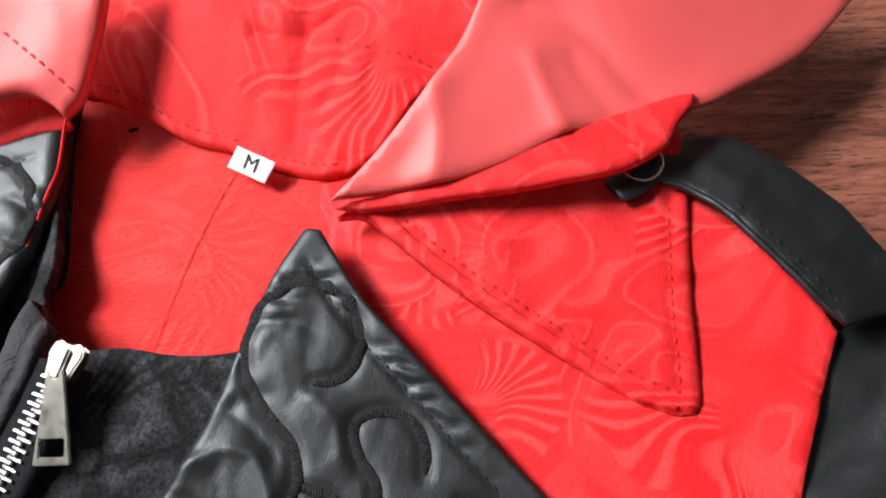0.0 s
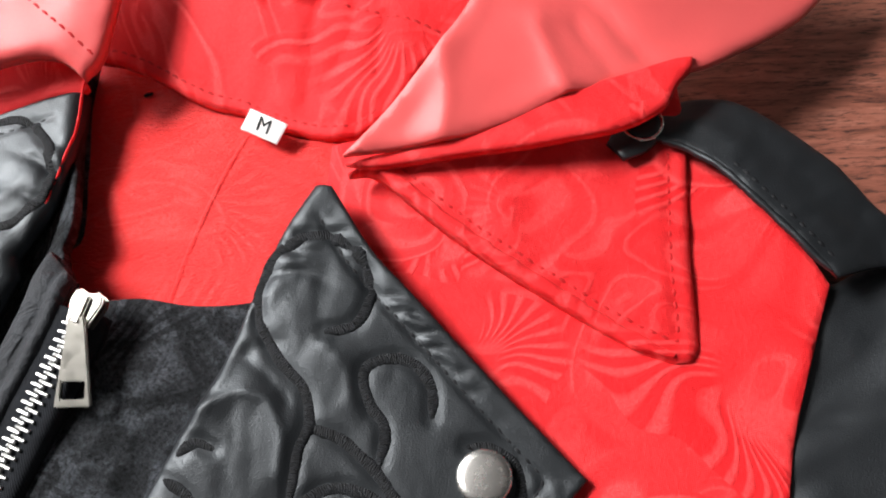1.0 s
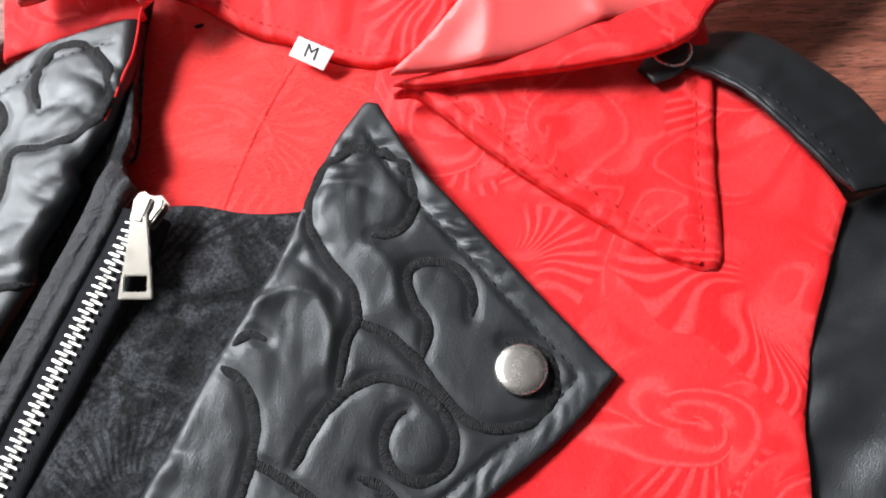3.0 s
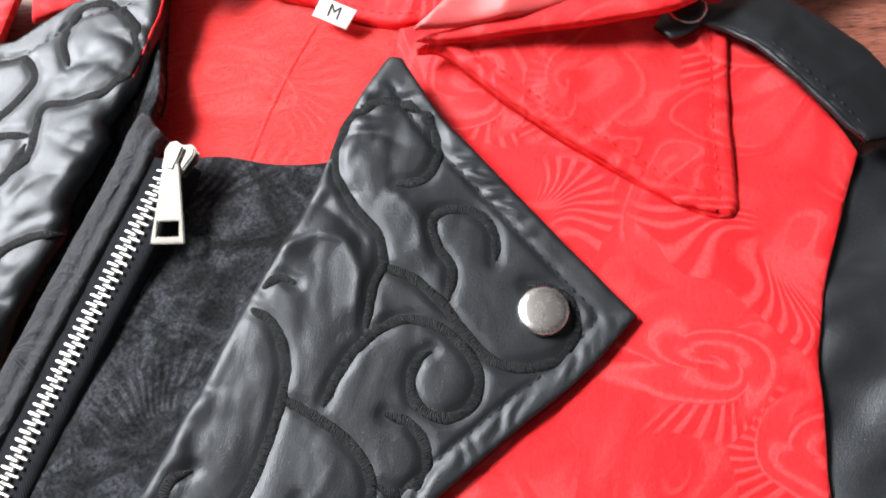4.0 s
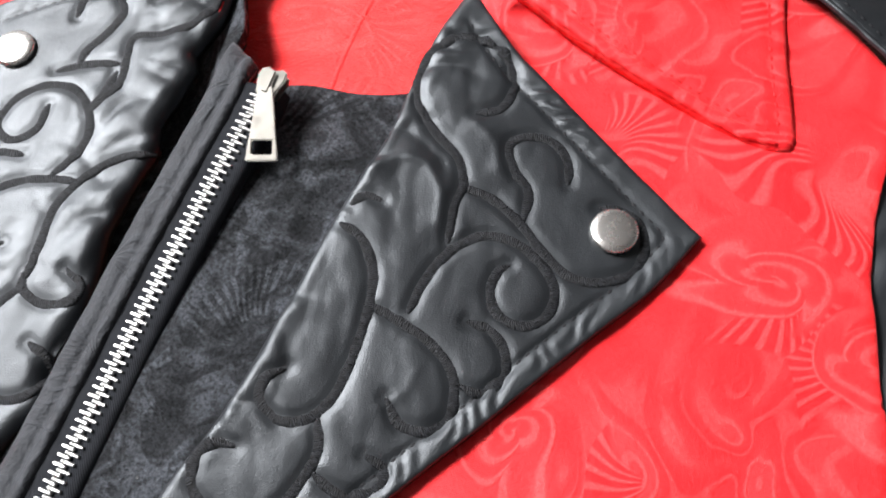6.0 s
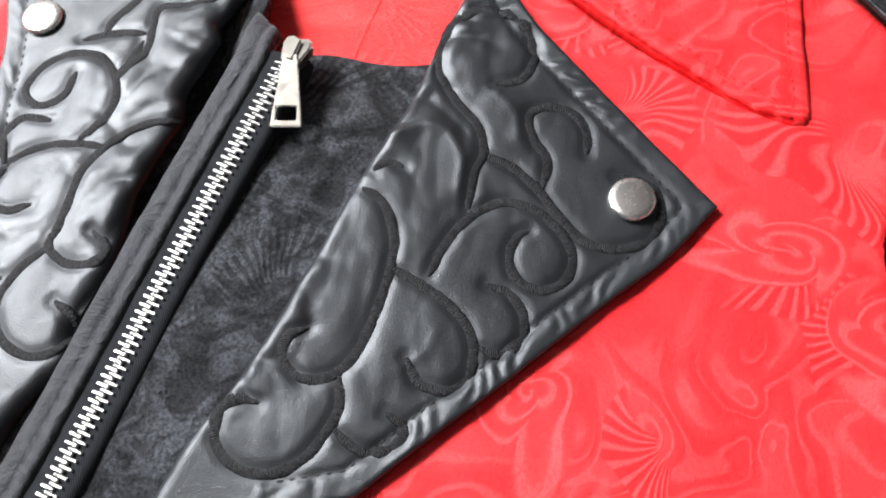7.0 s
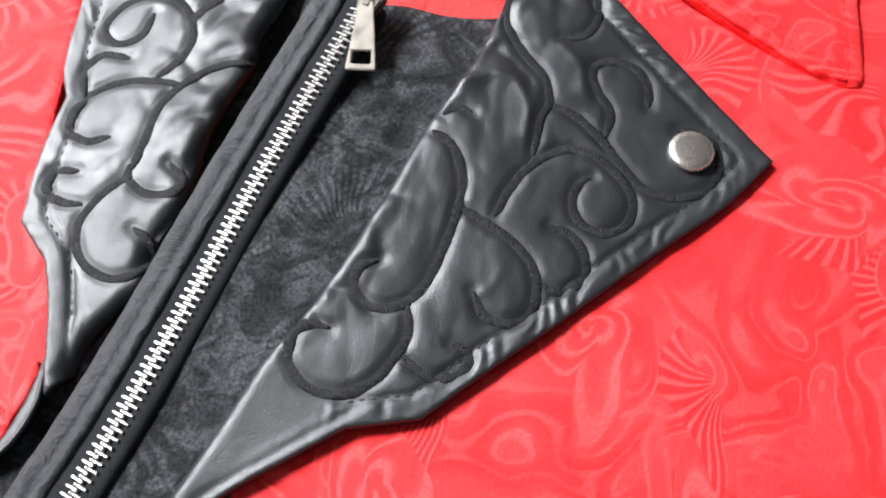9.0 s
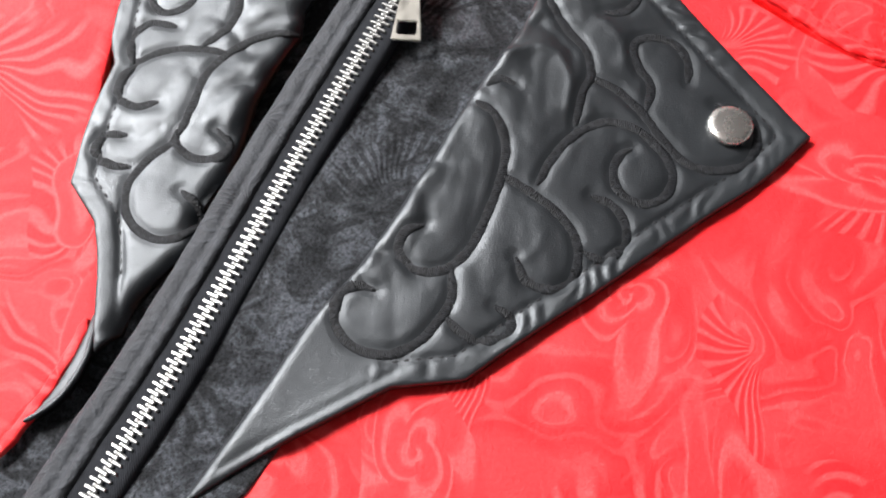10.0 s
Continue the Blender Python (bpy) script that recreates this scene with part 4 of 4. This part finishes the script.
def flap_relief(q, d, s):
    groove = nearest(q, flap_sewn)[0]
    puff = fold_noise(q, 5, 1.5, 30, 27)
    return 1.2 * fold_noise(q, 18, 1.8, -60, 12) - 0.4 * np.exp(-((groove / 1.6) ** 2)) + 0.5 * puff * np.exp(-((groove / 5) ** 2))


flap = Cloth(F, [(-1.5, 112.1, 23), (27.9, 118, 23.5), (26.8, 103.4, 21), (39.5, 86.8, 19)], flap_relief, 2.2, ease=10, step=1.4)
flap_ob = flap.build("collar_point", DAMASK, jacket, "red damask collar point with a stitched edge", 3.2)
hem = inset(flap.line, 1.7, F[0], F[7])
cord("rolled_hem", hem, flap.z(hem) + 0.1, 2.0, 0.8, DAMASK, flap_ob, tip=9.0)
stitches("topstitching", flap_sewn, flap, RED_STITCH, flap_ob)

U = [(-31.7, 118.1, 27.5), (-15.6, 121.2, 27), (-0.8, 123.6, 28), (14, 128.6, 29.6), (28.8, 134.3, 31.6), (43.3, 137.7, 33), (57.8, 141.1, 34), (62.3, 141.4, 34.3), (61.6, 138.5, 31), (59.5, 136.5, 28.5), (57.1, 133.6, 27.5), (54.5, 129.6, 27.5), (42.4, 123.8, 28.3), (27.9, 121.6, 28.5), (13.5, 119.9, 28.2), (-1, 119.2, 27.3), (-23.2, 117.7, 25.5)]
U = lift(U[:6], 1.6) + U[6:8] + lift(U[8:11], 1.5) + lift(U[11:], 4.0)
under = Cloth(U, (), ripple(0.6, 14, 2, 10, 13), 1.2, ease=3)
under.build("collar_underside", DAMASK, jacket, "red collar underside in shade", 1.8)


def ridge(q, line, high, wide):
    return high * np.exp(-nearest(q, smooth_line(line, 2))[0] / wide)


def satin_relief(q, d, s):
    z = 1.6 * fold_noise(q, 34, 1.5, 60, 14) + 0.25 * np.exp(-(((d - 3) / 2.5) ** 2)) * (q[:, 1] < 165)
    z = z + ridge(q, [(-4.5, 150), (-3.3, 133), (-5, 121)], 2.2, 6)
    z = z + ridge(q, [(21.4, 149.5), (26.0, 137.5), (29.5, 129)], 2.2, 4) - ridge(q, [(32, 150), (38, 141), (43, 134)], 1.6, 4)
    # the far half of the collar folds up along a crease
    return z - ridge(q, [(20.6, 166), (29.1, 162.3), (38.4, 154.4), (45.9, 145.3), (54.5, 137)], 2.6, 4)


satin = Cloth([(-31.2, 117.2, 30), (-22, 126, 33), (-14.2, 134.2, 37), (1.1, 151.8, 43), (8.3, 164.7, 46), (10.9, 173.6, 48), (62.4, 194.8, 48), (117.0, 180.5, 14), (96.6, 158.6, 19), (84.5, 150.2, 26), (75.8, 145.3, 30.5), (66.8, 140.2, 36), (57, 137.8, 36.3), (42.8, 134.6, 35), (28.5, 131.5, 33.5), (13.9, 125.4, 31.5), (-0.7, 120.9, 29.7), (-15.4, 119.2, 28.6)], (), satin_relief, 0.9, ease=14)
satin.build("turned_collar", SATIN, jacket, "turned-back red satin collar with soft folds", 1.3)
lcol = Cloth([(-149.8, 195.4, 46), (-95.2, 193.5, 42), (-97.2, 179.5, 40), (-100.7, 167.5, 36), (-105.1, 157.1, 30), (-110.5, 152.3, 25), (-113.3, 155.3, 25), (-119, 157.9, 27), (-127.7, 157.3, 29), (-149.1, 153.1, 33)], (), ripple(1.6, 22, 1.5, 100, 15), 1.8, ease=10)
lcol_ob = lcol.build("turned_collar", SATIN, jacket, "turned-back red satin collar with soft folds", 2.4)
stitches("topstitching", smooth_line([(-125.5, 174), (-114, 164.4), (-106, 157.5)], 1.0), lcol, RED_STITCH, lcol_ob)
lunder = Cloth([(-133.9, 165.3, 21), (-123.4, 164.5, 21), (-115.7, 159.6, 21), (-112.1, 153.6, 21), (-114.8, 152.2, 18), (-126.4, 151.3, 14.5), (-135, 148.8, 14), (-159.8, 142.6, 14), (-159.3, 161.5, 21)], (), ripple(0.6, 12, 1, 0, 16), 1.2, ease=6)
lunder.build("collar_underside", DAMASK, jacket, "red collar underside in shade", 1.4)
pipe = smooth_line([(-110.8, 159.5, 22.6), (-112, 153, 21), (-113.9, 139, 18.2), (-116, 132.6, 17), (-118.3, 124, 16.2), (-121.2, 114.2, 15.4)], 1.5)
cord("piping", pipe, heights([(-110.8, 159.5, 22.6), (-112, 153, 21), (-113.9, 139, 18.2), (-116, 132.6, 17), (-118.3, 124, 16.2), (-121.2, 114.2, 15.4)], 1.0)(pipe), 0.35, 0.25, DAMASK, jacket, "thin red edge along the lapel")



def tack(place):
    """A short bar of dark tacking thread."""
    x, y = place[:2]
    line = smooth_line([(x - 1.4, y - 0.3), (x, y + 0.2), (x + 1.5, y + 0.5)], 0.4)
    cord("thread_tack", line, lining.z(line) + 0.3, 0.55, 0.6, BLACK_STITCH, jacket, "small dark tacking stitch", 1.0)


for spot in [(-100.3, 159.6, 11), (-31.1, 133.1, 13)]:
    tack(spot)

# ---- size label ----
LAB = [(-62.8, 144.8, 15), (-51.3, 138.5, 15), (-55.1, 133.7, 12), (-66.4, 139.9, 12)]
tag_cloth = Cloth(LAB, (), None, 0.15, ease=0.5, step=1.5)
tag_ob = tag_cloth.build("size_label", PAPER, jacket, "small white woven size label", 0.25)


def lettering():
    data = bpy.data.curves.new("lettering", "FONT")
    data.body, data.size, data.align_x, data.align_y, data.extrude = "M", 0.0062, "CENTER", "CENTER", 0.00006
    data.materials.append(INK)
    ob = new("lettering", data)
    a, b = Vector(LAB[0]), Vector(LAB[1])
    mid = sum((Vector(q) for q in LAB), Vector()) / 4
    z = float(tag_cloth.z([mid[:2]])[0])
    slope = math.degrees(math.atan2(LAB[0][2] - LAB[3][2], (Vector(LAB[0]) - Vector(LAB[3])).xy.length))
    ob.matrix_world = pose(mid.x * 0.001, mid.y * 0.001, (z + 0.15) * 0.001, slope, 0, math.degrees(math.atan2(b.y - a.y, b.x - a.x)))
    ob.parent = tag_ob
    tagged(ob, "printed black letter")


lettering()

# ---- sleeve and shoulder strap ----
SL = [(88.8, 83.7, 7), (82.3, 69.6, 6), (80.3, 68.8, 6), (72.1, 46.8, 6), (66.9, 23.1, 6), (63.8, -5.3, 6), (62.5, -22.1, 6), (59.6, -48.1, 6), (165.6, -47.7, 8), (211.8, 85, 10), (147.6, 82.8, 14), (149.7, 93.6, 16), (103.5, 87.4, 18), (94.7, 83.4, 14)]
sleeve = Cloth(SL, [(83, 34.9, 14), (89.6, 33.6, 17), (117.3, 32.7, 18), (74.3, -23, 14), (80.9, -23.3, 17), (109.9, -23.5, 18), (92.6, 66.3, 18), (79.1, 4.3, 15)], lambda q, d, s: 2.0 * fold_noise(q, 26, 2.0, 60, 17) + 1.6 * np.abs(fold_noise(q, 15, 2.4, 35, 19)), 2.0, SL[:7], 6.0, ease=14, step=2.4)
sleeve_ob = sleeve.build("sleeve", LEATHER, jacket, "black leather sleeve", 3.0)
cuff = smooth_line([(69.5, -13.7, 13), (75.3, -14.4, 15.5), (79.9, -14.9, 17), (105.1, -17, 18)], 1.5)
cord("cuff_seam", cuff, sleeve.z(cuff), 1.1, 0.9, LEATHER, sleeve_ob)
ST = [(38.6, 122.1, 20.5), (42.4, 116.3, 20.5), (47.6, 117.9, 20.5), (52.2, 121.9, 22), (56.8, 120.7, 24), (61.7, 117.3, 25.5), (67.5, 111.5, 27), (71.9, 105.6, 27.5), (77.5, 98.6, 27), (83.1, 91.1, 25), (90.9, 80.7, 18.5), (104.9, 84.4, 16), (117.7, 82.3, 16), (114.5, 89, 18), (105.4, 100.6, 20), (98.2, 111.7, 20.5), (92.7, 118.3, 20), (87, 124.3, 19), (74.6, 134.1, 17), (59.9, 136.1, 17), (44.1, 132.1, 20)]
strap = Cloth(ST, (), lambda q, d, s: 1.2 * fold_noise(q, 16, 2.0, -45, 18) + 1.0 * np.abs(fold_noise(q, 11, 2.2, 35, 21)) + 1.2 * np.clip(d / 8, 0, 1) ** 0.7, 0.5, ease=4, step=1.6)
strap_ob = strap.build("shoulder_strap", LEATHER, jacket, "black leather shoulder strap with a snap", 0.9)
lip = smooth_line([(53.0, 121.0), (57.0, 120.2), (61.9, 116.8), (67.7, 111.0), (72.1, 105.1), (77.7, 98.1), (83.3, 90.6), (89.5, 82.4)], 1.2)
cord("piping", lip, strap.z(lip) - 0.2, 0.9, 0.9, LEATHER, strap_ob, "rounded strap edge", 3.0)
stitches("topstitching", inset(strap.line, 3.2, ST[6], ST[10]), strap, BLACK_STITCH, strap_ob)
RING = [(48.5, 127.3, 22)][0]
lathe("snap_ring", [(5.5, -0.6), (5.8, 0.4), (5.6, 0.8), (5.1, 0.9), (4.9, 0.5)], (RING[0], RING[1], float(strap.z([RING[:2]])[0]) + 0.2), NICKEL, strap_ob, "nickel snap ring")
# the snap's middle is coloured black to stand for the collar's shadow
lathe("shaded_snap_middle", [(4.9, 0.0), (4.8, 0.7), (3.5, 1.0), (0.5, 1.1)], (RING[0], RING[1], float(strap.z([RING[:2]])[0]) + 0.2), LEATHER, strap_ob, "snap middle, blackened for the collar's shadow")
